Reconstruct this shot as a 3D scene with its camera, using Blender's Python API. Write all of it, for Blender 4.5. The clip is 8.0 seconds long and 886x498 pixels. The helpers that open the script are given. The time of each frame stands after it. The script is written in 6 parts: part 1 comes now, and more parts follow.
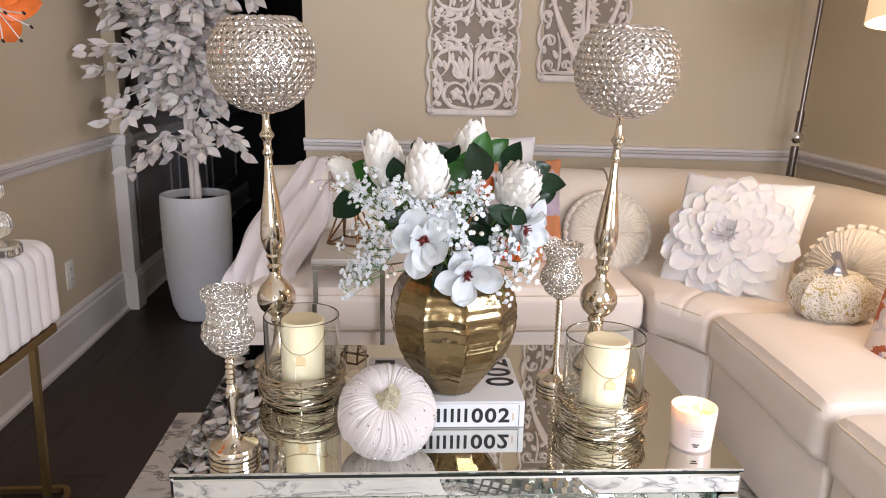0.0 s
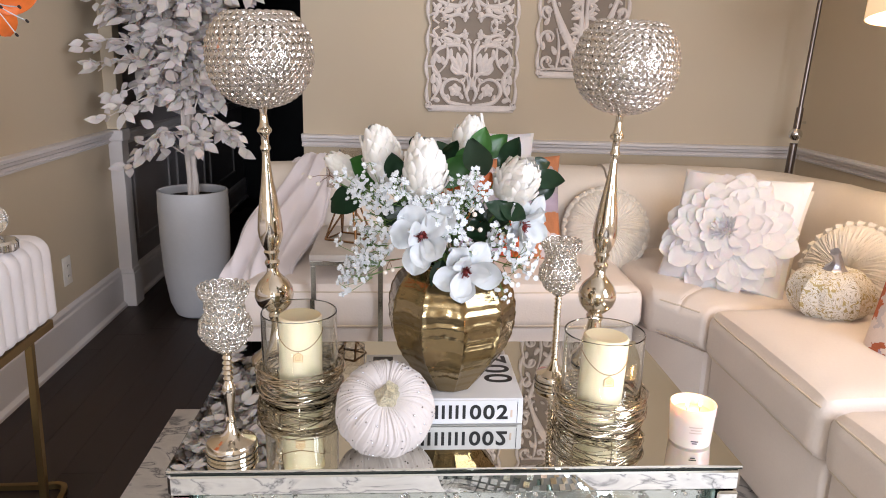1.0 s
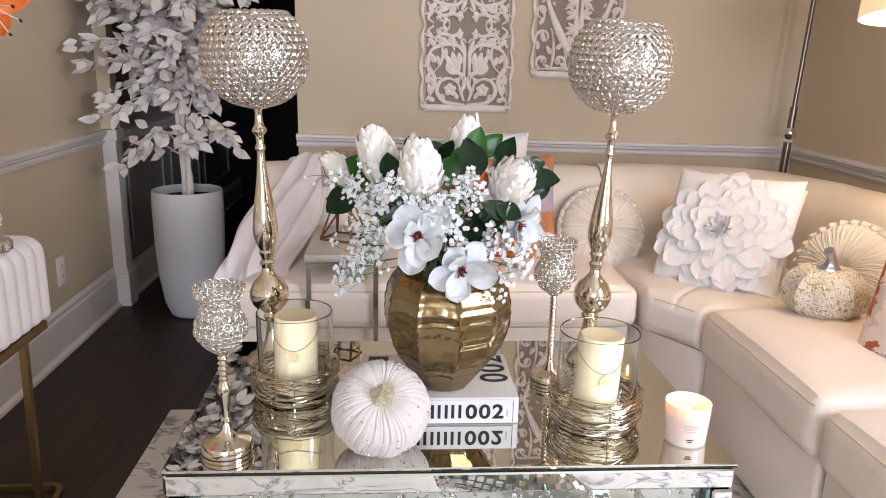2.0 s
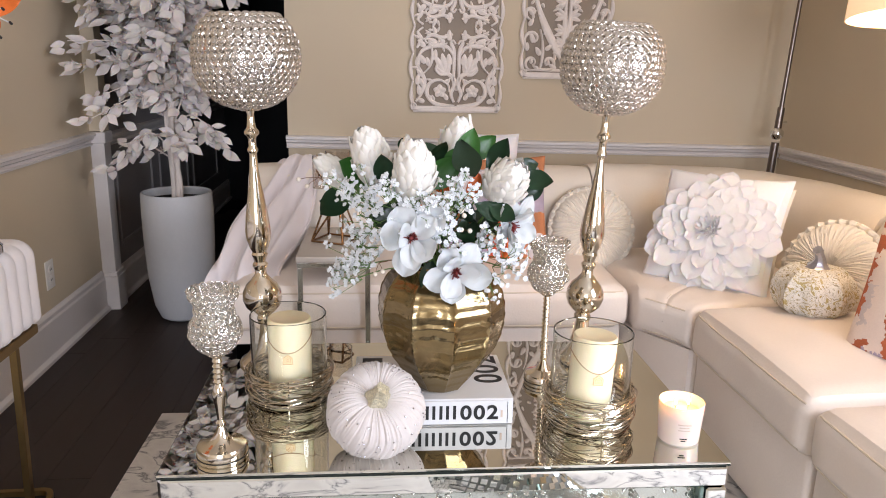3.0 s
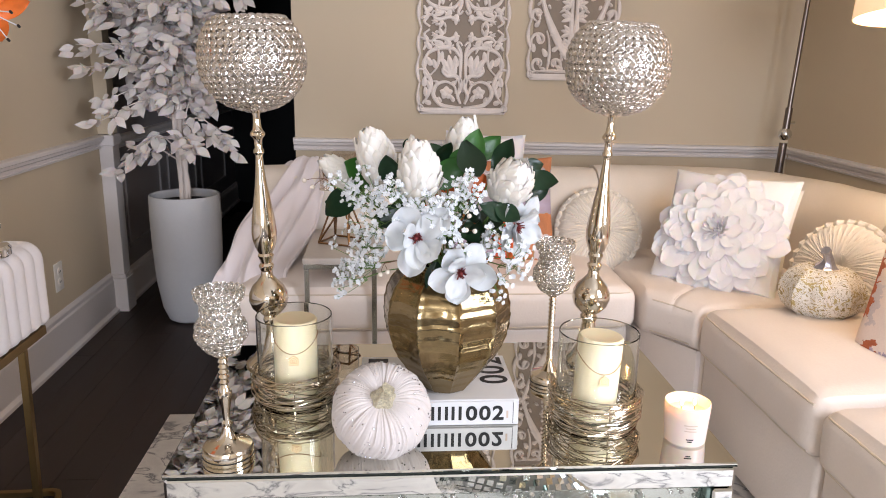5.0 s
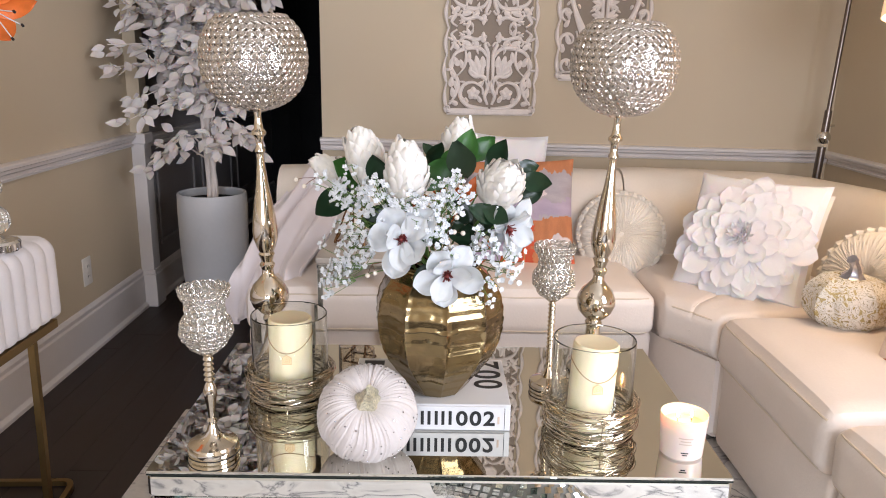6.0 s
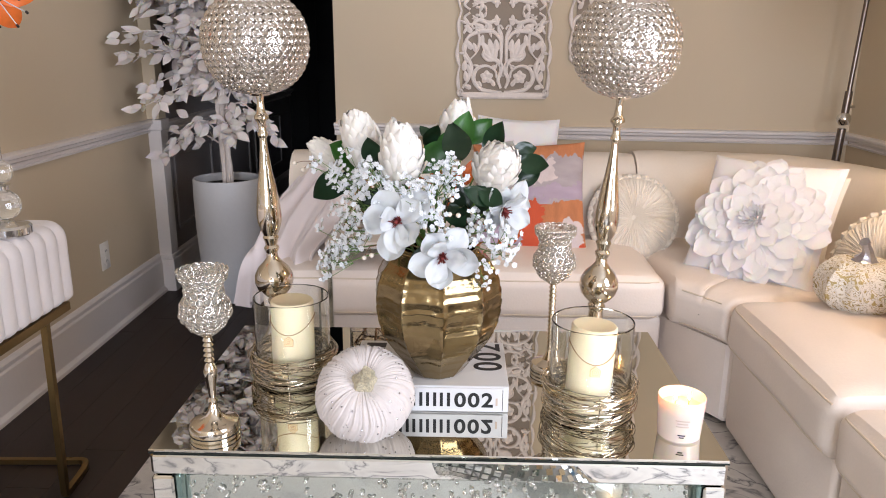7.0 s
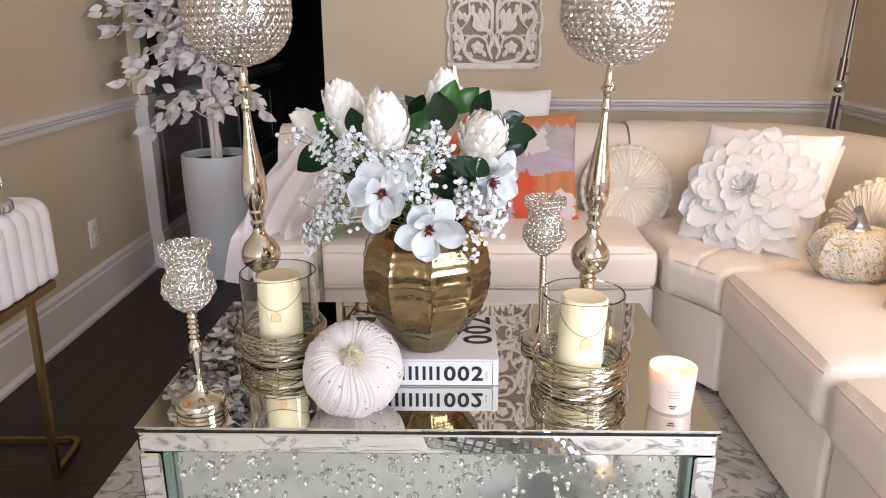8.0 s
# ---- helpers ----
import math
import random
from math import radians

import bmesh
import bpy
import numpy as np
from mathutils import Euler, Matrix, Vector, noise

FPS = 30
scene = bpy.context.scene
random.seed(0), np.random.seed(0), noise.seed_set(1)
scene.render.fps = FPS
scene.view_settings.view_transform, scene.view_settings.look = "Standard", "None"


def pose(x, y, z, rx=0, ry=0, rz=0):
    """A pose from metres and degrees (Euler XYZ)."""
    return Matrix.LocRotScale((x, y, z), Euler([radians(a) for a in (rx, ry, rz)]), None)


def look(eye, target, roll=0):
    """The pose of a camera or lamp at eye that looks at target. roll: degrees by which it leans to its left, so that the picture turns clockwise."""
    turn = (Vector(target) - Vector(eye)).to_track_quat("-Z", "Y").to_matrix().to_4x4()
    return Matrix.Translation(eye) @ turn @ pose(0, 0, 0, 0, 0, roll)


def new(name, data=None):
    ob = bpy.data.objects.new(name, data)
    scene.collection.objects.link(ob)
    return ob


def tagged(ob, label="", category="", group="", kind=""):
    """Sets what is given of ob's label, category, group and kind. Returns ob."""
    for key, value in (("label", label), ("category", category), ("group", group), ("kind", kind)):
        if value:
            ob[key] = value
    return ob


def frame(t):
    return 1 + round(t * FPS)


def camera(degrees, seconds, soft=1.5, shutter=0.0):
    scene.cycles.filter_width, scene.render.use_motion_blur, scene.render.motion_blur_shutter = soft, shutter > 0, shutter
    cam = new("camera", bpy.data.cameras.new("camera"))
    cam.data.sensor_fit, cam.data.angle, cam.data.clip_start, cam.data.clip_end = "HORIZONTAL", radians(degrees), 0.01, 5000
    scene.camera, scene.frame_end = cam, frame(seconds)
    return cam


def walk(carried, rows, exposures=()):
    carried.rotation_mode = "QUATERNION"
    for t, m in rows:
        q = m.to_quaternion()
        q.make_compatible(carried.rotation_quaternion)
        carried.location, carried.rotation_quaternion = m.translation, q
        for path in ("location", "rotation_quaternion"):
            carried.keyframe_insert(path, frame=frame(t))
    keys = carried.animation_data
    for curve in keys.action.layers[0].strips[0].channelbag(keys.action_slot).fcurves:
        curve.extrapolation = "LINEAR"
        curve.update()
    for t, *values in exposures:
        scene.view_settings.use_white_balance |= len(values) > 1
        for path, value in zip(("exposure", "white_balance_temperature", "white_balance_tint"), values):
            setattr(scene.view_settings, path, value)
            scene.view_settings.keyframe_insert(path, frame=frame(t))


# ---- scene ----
from mathutils.bvhtree import BVHTree
cam = camera(61.4, 8.0, soft=1.0)
EXPOSURE = -0.76
PATH = [
    (0, (0.115, 0.186, 1.21), (0.23, 2.121, 0.717), 1.2),
    (0.5, (0.114, 0.19, 1.21), (0.231, 2.124, 0.711), 1.2),
    (1, (0.115, 0.192, 1.207), (0.235, 2.124, 0.706), 1.3),
    (1.5, (0.115, 0.192, 1.207), (0.24, 2.124, 0.704), 1.3),
    (3, (0.103, 0.19, 1.209), (0.267, 2.119, 0.71), 1.2),
    (3.5, (0.089, 0.186, 1.207), (0.275, 2.114, 0.709), 1.0),
    (4, (0.07, 0.183, 1.208), (0.27, 2.11, 0.711), 0.9),
    (4.5, (0.073, 0.178, 1.205), (0.263, 2.107, 0.711), 0.9),
    (5.8, (0.204, 0.208, 1.207), (0.241, 2.146, 0.714), 1.0),
    (6, (0.22, 0.206, 1.203), (0.236, 2.144, 0.711), 1.0),
    (6.5, (0.253, 0.202, 1.201), (0.223, 2.137, 0.695), 0.8),
    (7, (0.274, 0.2, 1.199), (0.224, 2.128, 0.669), 0.4),
    (7.5, (0.281, 0.208, 1.195), (0.231, 2.128, 0.636), 0.1),
    (8, (0.29, 0.222, 1.188), (0.251, 2.131, 0.593), -0.2),
]
walk(cam, [(t, look(eye, target, roll)) for t, eye, target, roll in PATH], exposures=[(0.0, EXPOSURE), (8.0, EXPOSURE)])

# ---------------------------------------------------------------- light
world = bpy.data.worlds.new("world")
scene.world = world
world.use_nodes = True
wn = world.node_tree
bg = wn.nodes["Background"]
sky = wn.nodes.new("ShaderNodeTexSky")
sky.sky_type = "NISHITA"
sky.sun_disc = False
sky.sun_elevation, sky.sun_rotation = radians(40), radians(200)
wn.links.new(sky.outputs[0], bg.inputs[0])
bg.inputs[1].default_value = 0.1


def area(name, at, target, sx, sy, watts, colour):
    data = bpy.data.lights.new(name, "AREA")
    data.shape, data.size, data.size_y, data.energy, data.color = "RECTANGLE", sx, sy, watts, colour
    ob = new(name, data)
    ob.matrix_world = look(at, target)
    return ob


# daylight in the window opening behind the camera
area("daylight_window_front", (-0.10, -4.78, 1.50), (-0.10, 3.0, 1.30), 2.2, 1.6, 318, (0.885, 0.95, 1.12))
# added fill beside the camera, with no known window; brightens the west wall
area("daylight_fill_side", (2.08, 0.1, 1.45), (0.0, 0.6, 1.0), 1.0, 1.4, 104, (0.885, 0.95, 1.12))


def bulb(name, at, watts, colour, size):
    data = bpy.data.lights.new(name, "POINT")
    data.energy, data.color, data.shadow_soft_size = watts, colour, size
    ob = new(name, data)
    ob.location = at
    return ob


# ---------------------------------------------------------------- materials
def srgb(r, g, b):
    return tuple((c / 255 / 12.92 if c / 255 <= 0.04045 else ((c / 255 + 0.055) / 1.055) ** 2.4) for c in (r, g, b)) + (1.0,)


def mat(name, colour, rough=0.5, metal=0.0, vary=0.12, scale=6.0, fine=90.0, bump=0.15, depth=0.002, coat=0.0,
        sheen=0.0, trans=0.0, ior=1.45, subsurf=0.0, stretch=(1, 1, 1), rand=0.0, rough_vary=0.08):
    """A surface with colour variation at two scales, fine relief and uneven gloss."""
    m = bpy.data.materials.new(name)
    m.use_nodes = True
    nt = m.node_tree
    b = nt.nodes["Principled BSDF"]
    tc = nt.nodes.new("ShaderNodeTexCoord")
    mp = nt.nodes.new("ShaderNodeMapping")
    mp.inputs["Scale"].default_value = stretch
    nt.links.new(tc.outputs["Object"], mp.inputs[0])
    big = nt.nodes.new("ShaderNodeTexNoise")
    big.inputs["Scale"].default_value, big.inputs["Detail"].default_value = scale, 4
    small = nt.nodes.new("ShaderNodeTexNoise")
    small.inputs["Scale"].default_value, small.inputs["Detail"].default_value = fine, 3
    nt.links.new(mp.outputs[0], big.inputs["Vector"])
    nt.links.new(mp.outputs[0], small.inputs["Vector"])
    mix = nt.nodes.new("ShaderNodeMath")
    mix.operation = "MULTIPLY_ADD"
    nt.links.new(small.outputs["Fac"], mix.inputs[0])
    mix.inputs[1].default_value = 0.45
    nt.links.new(big.outputs["Fac"], mix.inputs[2])
    value = nt.nodes.new("ShaderNodeMapRange")
    value.inputs[1].default_value, value.inputs[2].default_value = 0.35, 1.1
    value.inputs[3].default_value, value.inputs[4].default_value = 1 - vary, 1 + vary
    nt.links.new(mix.outputs[0], value.inputs[0])
    hsv = nt.nodes.new("ShaderNodeHueSaturation")
    hsv.inputs["Color"].default_value = colour
    if rand:
        info = nt.nodes.new("ShaderNodeObjectInfo")
        rr = nt.nodes.new("ShaderNodeMapRange")
        rr.inputs[3].default_value, rr.inputs[4].default_value = 1 - rand, 1 + rand
        nt.links.new(info.outputs["Random"], rr.inputs[0])
        mul = nt.nodes.new("ShaderNodeMath")
        mul.operation = "MULTIPLY"
        nt.links.new(rr.outputs[0], mul.inputs[0])
        nt.links.new(value.outputs[0], mul.inputs[1])
        nt.links.new(mul.outputs[0], hsv.inputs["Value"])
    else:
        nt.links.new(value.outputs[0], hsv.inputs["Value"])
    nt.links.new(hsv.outputs[0], b.inputs["Base Color"])
    rv = nt.nodes.new("ShaderNodeMapRange")
    rv.inputs[3].default_value, rv.inputs[4].default_value = max(0.0, rough - rough_vary), min(1.0, rough + rough_vary)
    nt.links.new(big.outputs["Fac"], rv.inputs[0])
    nt.links.new(rv.outputs[0], b.inputs["Roughness"])
    b.inputs["Metallic"].default_value = metal
    b.inputs["IOR"].default_value = ior
    b.inputs["Coat Weight"].default_value = coat
    b.inputs["Sheen Weight"].default_value = sheen
    b.inputs["Transmission Weight"].default_value = trans
    if subsurf:
        b.inputs["Subsurface Weight"].default_value = subsurf
        b.inputs["Subsurface Radius"].default_value = (0.02, 0.012, 0.006)
        b.inputs["Subsurface Scale"].default_value = 0.5
    if bump:
        bp = nt.nodes.new("ShaderNodeBump")
        bp.inputs["Strength"].default_value, bp.inputs["Distance"].default_value = bump, depth
        nt.links.new(mix.outputs[0], bp.inputs["Height"])
        nt.links.new(bp.outputs[0], b.inputs["Normal"])
    return m


def glow(name, colour, strength):
    m = bpy.data.materials.new(name)
    m.use_nodes = True
    b = m.node_tree.nodes["Principled BSDF"]
    b.inputs["Base Color"].default_value = colour
    b.inputs["Emission Color"].default_value = colour
    b.inputs["Emission Strength"].default_value = strength
    return m


def patterned(name, ramp, scale, rough, detail=6.0, distort=1.5, stretch=(1, 1, 1), bump=0.2, fine=250.0, sheen=0.0, rot=0.0):
    """A cloth or rug whose colours follow a distorted noise through a ramp."""
    m = bpy.data.materials.new(name)
    m.use_nodes = True
    nt = m.node_tree
    b = nt.nodes["Principled BSDF"]
    b.inputs["Roughness"].default_value = rough
    b.inputs["Sheen Weight"].default_value = sheen
    tc = nt.nodes.new("ShaderNodeTexCoord")
    mp = nt.nodes.new("ShaderNodeMapping")
    mp.inputs["Scale"].default_value = stretch
    mp.inputs["Rotation"].default_value = (0, 0, rot)
    nt.links.new(tc.outputs["Object"], mp.inputs[0])
    n = nt.nodes.new("ShaderNodeTexNoise")
    n.inputs["Scale"].default_value, n.inputs["Detail"].default_value, n.inputs["Distortion"].default_value = scale, detail, distort
    nt.links.new(mp.outputs[0], n.inputs["Vector"])
    r = nt.nodes.new("ShaderNodeValToRGB")
    while len(r.color_ramp.elements) < len(ramp):
        r.color_ramp.elements.new(0.5)
    for el, (pos, col) in zip(r.color_ramp.elements, ramp):
        el.position, el.color = pos, col
    nt.links.new(n.outputs["Fac"], r.inputs[0])
    nt.links.new(r.outputs[0], b.inputs["Base Color"])
    w = nt.nodes.new("ShaderNodeTexNoise")
    w.inputs["Scale"].default_value = fine
    nt.links.new(tc.outputs["Object"], w.inputs["Vector"])
    bp = nt.nodes.new("ShaderNodeBump")
    bp.inputs["Strength"].default_value, bp.inputs["Distance"].default_value = bump, 0.003
    nt.links.new(w.outputs["Fac"], bp.inputs["Height"])
    nt.links.new(bp.outputs[0], b.inputs["Normal"])
    return m


WALL = mat("wall_paint", srgb(203, 186, 160), 0.7, vary=0.03, scale=1.5, fine=180, bump=0.08, depth=0.001)
TRIM = mat("trim_paint", srgb(222, 214, 210), 0.35, vary=0.03, scale=3, fine=60, bump=0.05, depth=0.001)
CEIL = mat("ceiling_paint", srgb(236, 230, 220), 0.8, vary=0.02, bump=0.08, depth=0.001)
FLOORWOOD = mat("espresso_wood", srgb(50, 38, 33), 0.48, vary=0.25, scale=5, fine=60, bump=0.2, depth=0.0015, stretch=(6, 0.6, 1), rand=0.12)
# near-black puts the hall's lack of light into colour; also under the floor boards
DARK = mat("hall_dark_and_subfloor", srgb(6, 6, 7), 0.75, vary=0.1)
# white trim greyed: the hall's shade is part of this colour
HALLTRIM = mat("shaded_hall_trim", srgb(150, 144, 144), 0.45, vary=0.05)
LEATHER = mat("cream_leather", srgb(232, 219, 209), 0.42, vary=0.05, scale=6.0, fine=140, bump=0.35, depth=0.004)
PIPING = mat("cream_piping", srgb(214, 198, 178), 0.5, vary=0.05)
LEATHERBACK = mat("cream_leather_back", srgb(222, 210, 196), 0.48, vary=0.05, scale=3.0, fine=120, bump=0.2, depth=0.0025)
MIRROR = mat("mirror_glass", (0.70, 0.69, 0.64, 1), 0.012, 1.0, vary=0.01, bump=0, rough_vary=0.008)
BEVELMIRROR = mat("bevelled_mirror", (0.84, 0.85, 0.83, 1), 0.012, 1.0, vary=0.02, bump=0.02, depth=0.0004, scale=9, fine=30, rough_vary=0.02)
EDGE = mat("mirror_edge", srgb(60, 66, 62), 0.2, 0.6, vary=0.1)
RUG = patterned("marbled_rug", [(0.0, srgb(196, 190, 184)), (0.34, srgb(216, 210, 204)), (0.44, srgb(226, 221, 215)), (0.478, srgb(206, 201, 197)), (0.495, srgb(122, 119, 120)), (0.508, srgb(186, 182, 179)), (0.54, srgb(226, 221, 215)), (0.63, srgb(214, 208, 203)), (0.67, srgb(142, 139, 139)), (0.71, srgb(196, 191, 187))], 6.0, 0.95, 15, 0.7, stretch=(1.0, 1.6, 1), bump=0.7, fine=420, rot=0.5)
GOLD = mat("hammered_gold", srgb(146, 128, 94), 0.17, 1.0, vary=0.14, scale=12, fine=60, bump=0.16, depth=0.002, stretch=(1, 1, 4), rough_vary=0.08)
BRASS = mat("brushed_brass", srgb(140, 116, 76), 0.3, 1.0, vary=0.08, scale=8, fine=120, bump=0.05)
SILVER = mat("champagne_silver", srgb(220, 210, 194), 0.1, 1.0, vary=0.08, scale=14, fine=80, bump=0.04, depth=0.001, rough_vary=0.05)
CHROME = mat("chrome", srgb(225, 225, 225), 0.06, 1.0, vary=0.03, bump=0.0)
CRYSTAL = mat("cut_crystal", srgb(248, 246, 240), 0.02, 0.0, vary=0.03, bump=0, trans=0.93, ior=1.6, rough_vary=0.01)
BEADCRYSTAL = mat("foiled_crystal", srgb(230, 223, 216), 0.05, 0.55, vary=0.10, bump=0, trans=0.80, ior=1.6, rough_vary=0.02)
GLASS = mat("clear_glass", srgb(250, 252, 250), 0.0, 0.0, vary=0.0, bump=0, trans=1.0, ior=1.45, rough_vary=0.0)
WAX = mat("ivory_wax", srgb(224, 208, 172), 0.45, vary=0.04, scale=10, bump=0.06, subsurf=0.25)
PAPER = mat("white_board", srgb(208, 207, 208), 0.4, vary=0.02, bump=0.03)
INK = mat("black_ink", srgb(22, 22, 24), 0.5, vary=0.05, bump=0)
CERAMIC = mat("white_ceramic", srgb(224, 208, 198), 0.22, vary=0.02, bump=0.02, subsurf=0.7)
PLANTER = mat("matte_white_fibrestone", srgb(200, 200, 202), 0.6, vary=0.06, scale=4, fine=70, bump=0.12)
SOIL = mat("dark_soil", srgb(26, 22, 20), 0.9, vary=0.3, fine=200, bump=0.8, depth=0.01)
WHITELEAF = mat("white_fabric_leaf", srgb(222, 213, 208), 0.7, vary=0.08, scale=30, fine=200, bump=0.15, rand=0.08, subsurf=0.35)
STEMWHITE = mat("white_trunk", srgb(220, 208, 200), 0.7, vary=0.15, scale=20, fine=120, bump=0.6, depth=0.004, stretch=(1, 1, 0.2))
GREENLEAF = mat("dark_green_leaf", srgb(26, 50, 30), 0.3, vary=0.3, scale=25, fine=150, bump=0.2, rand=0.3)
FRESHLEAF = mat("fresh_green_leaf", srgb(48, 92, 36), 0.32, vary=0.2, scale=25, fine=150, bump=0.2, rand=0.15)
LIGHTGREEN = mat("fresh_green_stem", srgb(92, 120, 62), 0.5, vary=0.2, scale=25)
PETAL = mat("white_petal", srgb(198, 200, 200), 0.55, vary=0.04, scale=20, fine=120, bump=0.15, depth=0.001, subsurf=0.12)
PROTEA = mat("ivory_protea_petal", srgb(221, 215, 206), 0.55, vary=0.08, scale=30, fine=160, bump=0.2, depth=0.001, subsurf=0.1, rand=0.05)
BREATH = mat("white_blossom", srgb(212, 214, 216), 0.6, vary=0.03, bump=0)
STAMEN = mat("dark_red_stamen", srgb(110, 38, 34), 0.6, vary=0.2, scale=60)
ORANGELEAF = mat("orange_autumn_leaf", srgb(200, 96, 36), 0.55, vary=0.25, scale=25, rand=0.25)
PEARL = mat("pearl", srgb(236, 224, 208), 0.2, vary=0.03, bump=0, coat=0.5)
TIGERLILY = mat("orange_lily_petal", srgb(226, 112, 44), 0.5, vary=0.25, scale=14, fine=70, bump=0.15, subsurf=0.1)
VELVET = mat("white_velvet", srgb(222, 213, 210), 0.75, vary=0.05, scale=7, fine=200, bump=0.15, sheen=0.4)
PUMPKINCLOTH = mat("white_crushed_velvet", srgb(205, 196, 192), 0.7, vary=0.05, scale=22, fine=150, bump=0.3, depth=0.003, sheen=0.3)
GLITTER = mat("champagne_glitter", srgb(204, 197, 172), 0.35, 0.7, vary=0.5, scale=220, fine=500, bump=0.9, depth=0.003)
RHINESTONE = mat("rhinestone", srgb(200, 200, 206), 0.08, 1.0, vary=0.2, scale=80, bump=0)
WOVENWHITE = mat("white_felt", srgb(227, 222, 222), 0.85, vary=0.03, scale=12, fine=260, bump=0.2, sheen=0.2, subsurf=0.4)
CREAMCLOTH = mat("cream_cloth", srgb(220, 210, 196), 0.8, vary=0.05, scale=10, fine=260, bump=0.25, sheen=0.2)
THROW = mat("white_plush_throw", srgb(218, 207, 206), 0.85, vary=0.05, scale=8, fine=300, bump=0.35, sheen=0.5)
CARVED = mat("whitewashed_carved_wood", srgb(232, 220, 212), 0.6, vary=0.12, scale=22, fine=150, bump=0.25, depth=0.002)
PLASTIC = mat("outlet_plastic", srgb(232, 226, 218), 0.35, vary=0.02, bump=0)
STEEL = mat("brushed_nickel", srgb(128, 118, 112), 0.3, 1.0, vary=0.1, scale=10, fine=150, bump=0.05, stretch=(1, 1, 0.1))
SHADE = glow("lit_lampshade", srgb(255, 214, 170), 1.1)
SHADEIN = glow("lit_shade_lining", srgb(255, 240, 214), 2.6)
FLAME = glow("candle_flame", srgb(255, 200, 110), 14.0)
WIRE = mat("champagne_wire", srgb(202, 192, 174), 0.18, 1.0, vary=0.2, scale=30, bump=0)
TAGWOOD = mat("tag_cord", srgb(150, 112, 72), 0.6, vary=0.1)
TAGPALE = mat("pale_tag", srgb(232, 206, 156), 0.5, vary=0.06)
TAGLINE = mat("tag_line", srgb(176, 112, 64), 0.6, vary=0.1)
MELT = mat("molten_wax", srgb(250, 226, 180), 0.12, vary=0.03, bump=0, subsurf=0.4)
FAINT = mat("faint_print", srgb(196, 176, 160), 0.5, vary=0.05, bump=0)
TWIG = mat("brown_twig", srgb(120, 84, 60), 0.6, vary=0.2)
BACKING = mat("silvered_backing", srgb(208, 214, 208), 0.13, 0.92, vary=0.1, scale=7, fine=40, bump=0.12, depth=0.003)
STRIP = mat("green_glass_strip", srgb(120, 140, 132), 0.08, 0.6, vary=0.08, bump=0)
GREYPAINT = mat("grey_brushed_print", srgb(168, 158, 160), 0.85, vary=0.22, scale=9, fine=220, bump=0.25, stretch=(1, 3, 1))
MAUVEPAINT = mat("mauve_brushed_print", srgb(172, 156, 172), 0.85, vary=0.15, scale=10, fine=220, bump=0.25, stretch=(1, 3, 1))
REDPAINT = mat("red_orange_print", srgb(196, 84, 54), 0.85, vary=0.12, scale=9, fine=220, bump=0.25)
ORANGEPAINT = mat("orange_brushed_print", srgb(190, 122, 82), 0.85, vary=0.3, scale=10, fine=220, bump=0.25, stretch=(3, 1, 1))
RUSTPAINT = mat("rust_brushed_print", srgb(180, 98, 64), 0.85, vary=0.35, scale=14, fine=120, bump=0.25, stretch=(1, 3, 1))
LILACPAINT = mat("pale_lilac_print", srgb(206, 192, 190), 0.85, vary=0.18, scale=12, fine=220, bump=0.25)
WHITEPAINT = mat("white_brushed_print", srgb(226, 208, 198), 0.85, vary=0.12, scale=8, fine=220, bump=0.25)
BROCADE = patterned("gold_brocade", [(0.36, srgb(150, 132, 84)), (0.40, srgb(228, 221, 210)), (0.478, srgb(232, 227, 219)), (0.488, srgb(132, 120, 88)), (0.502, srgb(150, 134, 90)), (0.512, srgb(232, 227, 219)), (0.58, srgb(228, 221, 210)), (0.60, srgb(168, 146, 84)), (0.66, srgb(190, 172, 120)), (0.69, srgb(230, 223, 212))], 40, 0.55, 2.5, 1.4, bump=0.5, fine=500)
STEMSILVER = mat("ridged_silver_stem", srgb(176, 174, 182), 0.3, 0.85, vary=0.2, scale=40, fine=160, bump=0.4)
BRONZE = mat("bronze_wire", srgb(138, 108, 80), 0.28, 1.0, vary=0.1, bump=0)
SMOKE = mat("smoked_glass", srgb(238, 234, 230), 0.0, 0.0, vary=0.0, bump=0, trans=1.0, ior=1.45, rough_vary=0.0)
BULBGLOW = glow("bulb_glow", srgb(255, 226, 180), 12.0)
SETTING = mat("crystal_setting", srgb(232, 228, 222), 0.1, 1.0, vary=0.1, bump=0)
# taupe stands for shadowed wall in the carving's gaps
TAUPE = mat("carving_gap_shade", srgb(150, 136, 122), 0.8, vary=0.06)
GROUT = mat("grey_grout", srgb(150, 150, 148), 0.8, vary=0.1)
STONE = mat("grey_stone_top", srgb(190, 180, 170), 0.35, vary=0.1, scale=6, fine=60)


# ---------------------------------------------------------------- building helpers
def link(name, bm, material, parent=None, smooth=True):
    me = bpy.data.meshes.new(name)
    bm.normal_update()
    bm.to_mesh(me)
    bm.free()
    for p in me.polygons:
        p.use_smooth = smooth
    if smooth:
        me.set_sharp_from_angle(angle=radians(32))
    me.materials.append(material)
    ob = new(name, me)
    if parent is not None:
        ob.parent = parent
    return ob


def part(name, bm, material, parent, label="", smooth=True):
    ob = link(name, bm, material, parent, smooth)
    if label:
        ob["label"] = label
    return ob


def thing(name, at, label, category, group="", turn=0.0):
    ob = new(name)
    ob.empty_display_size = 0.05
    ob.matrix_world = pose(*at, 0, 0, turn)
    return tagged(ob, label, category, group)


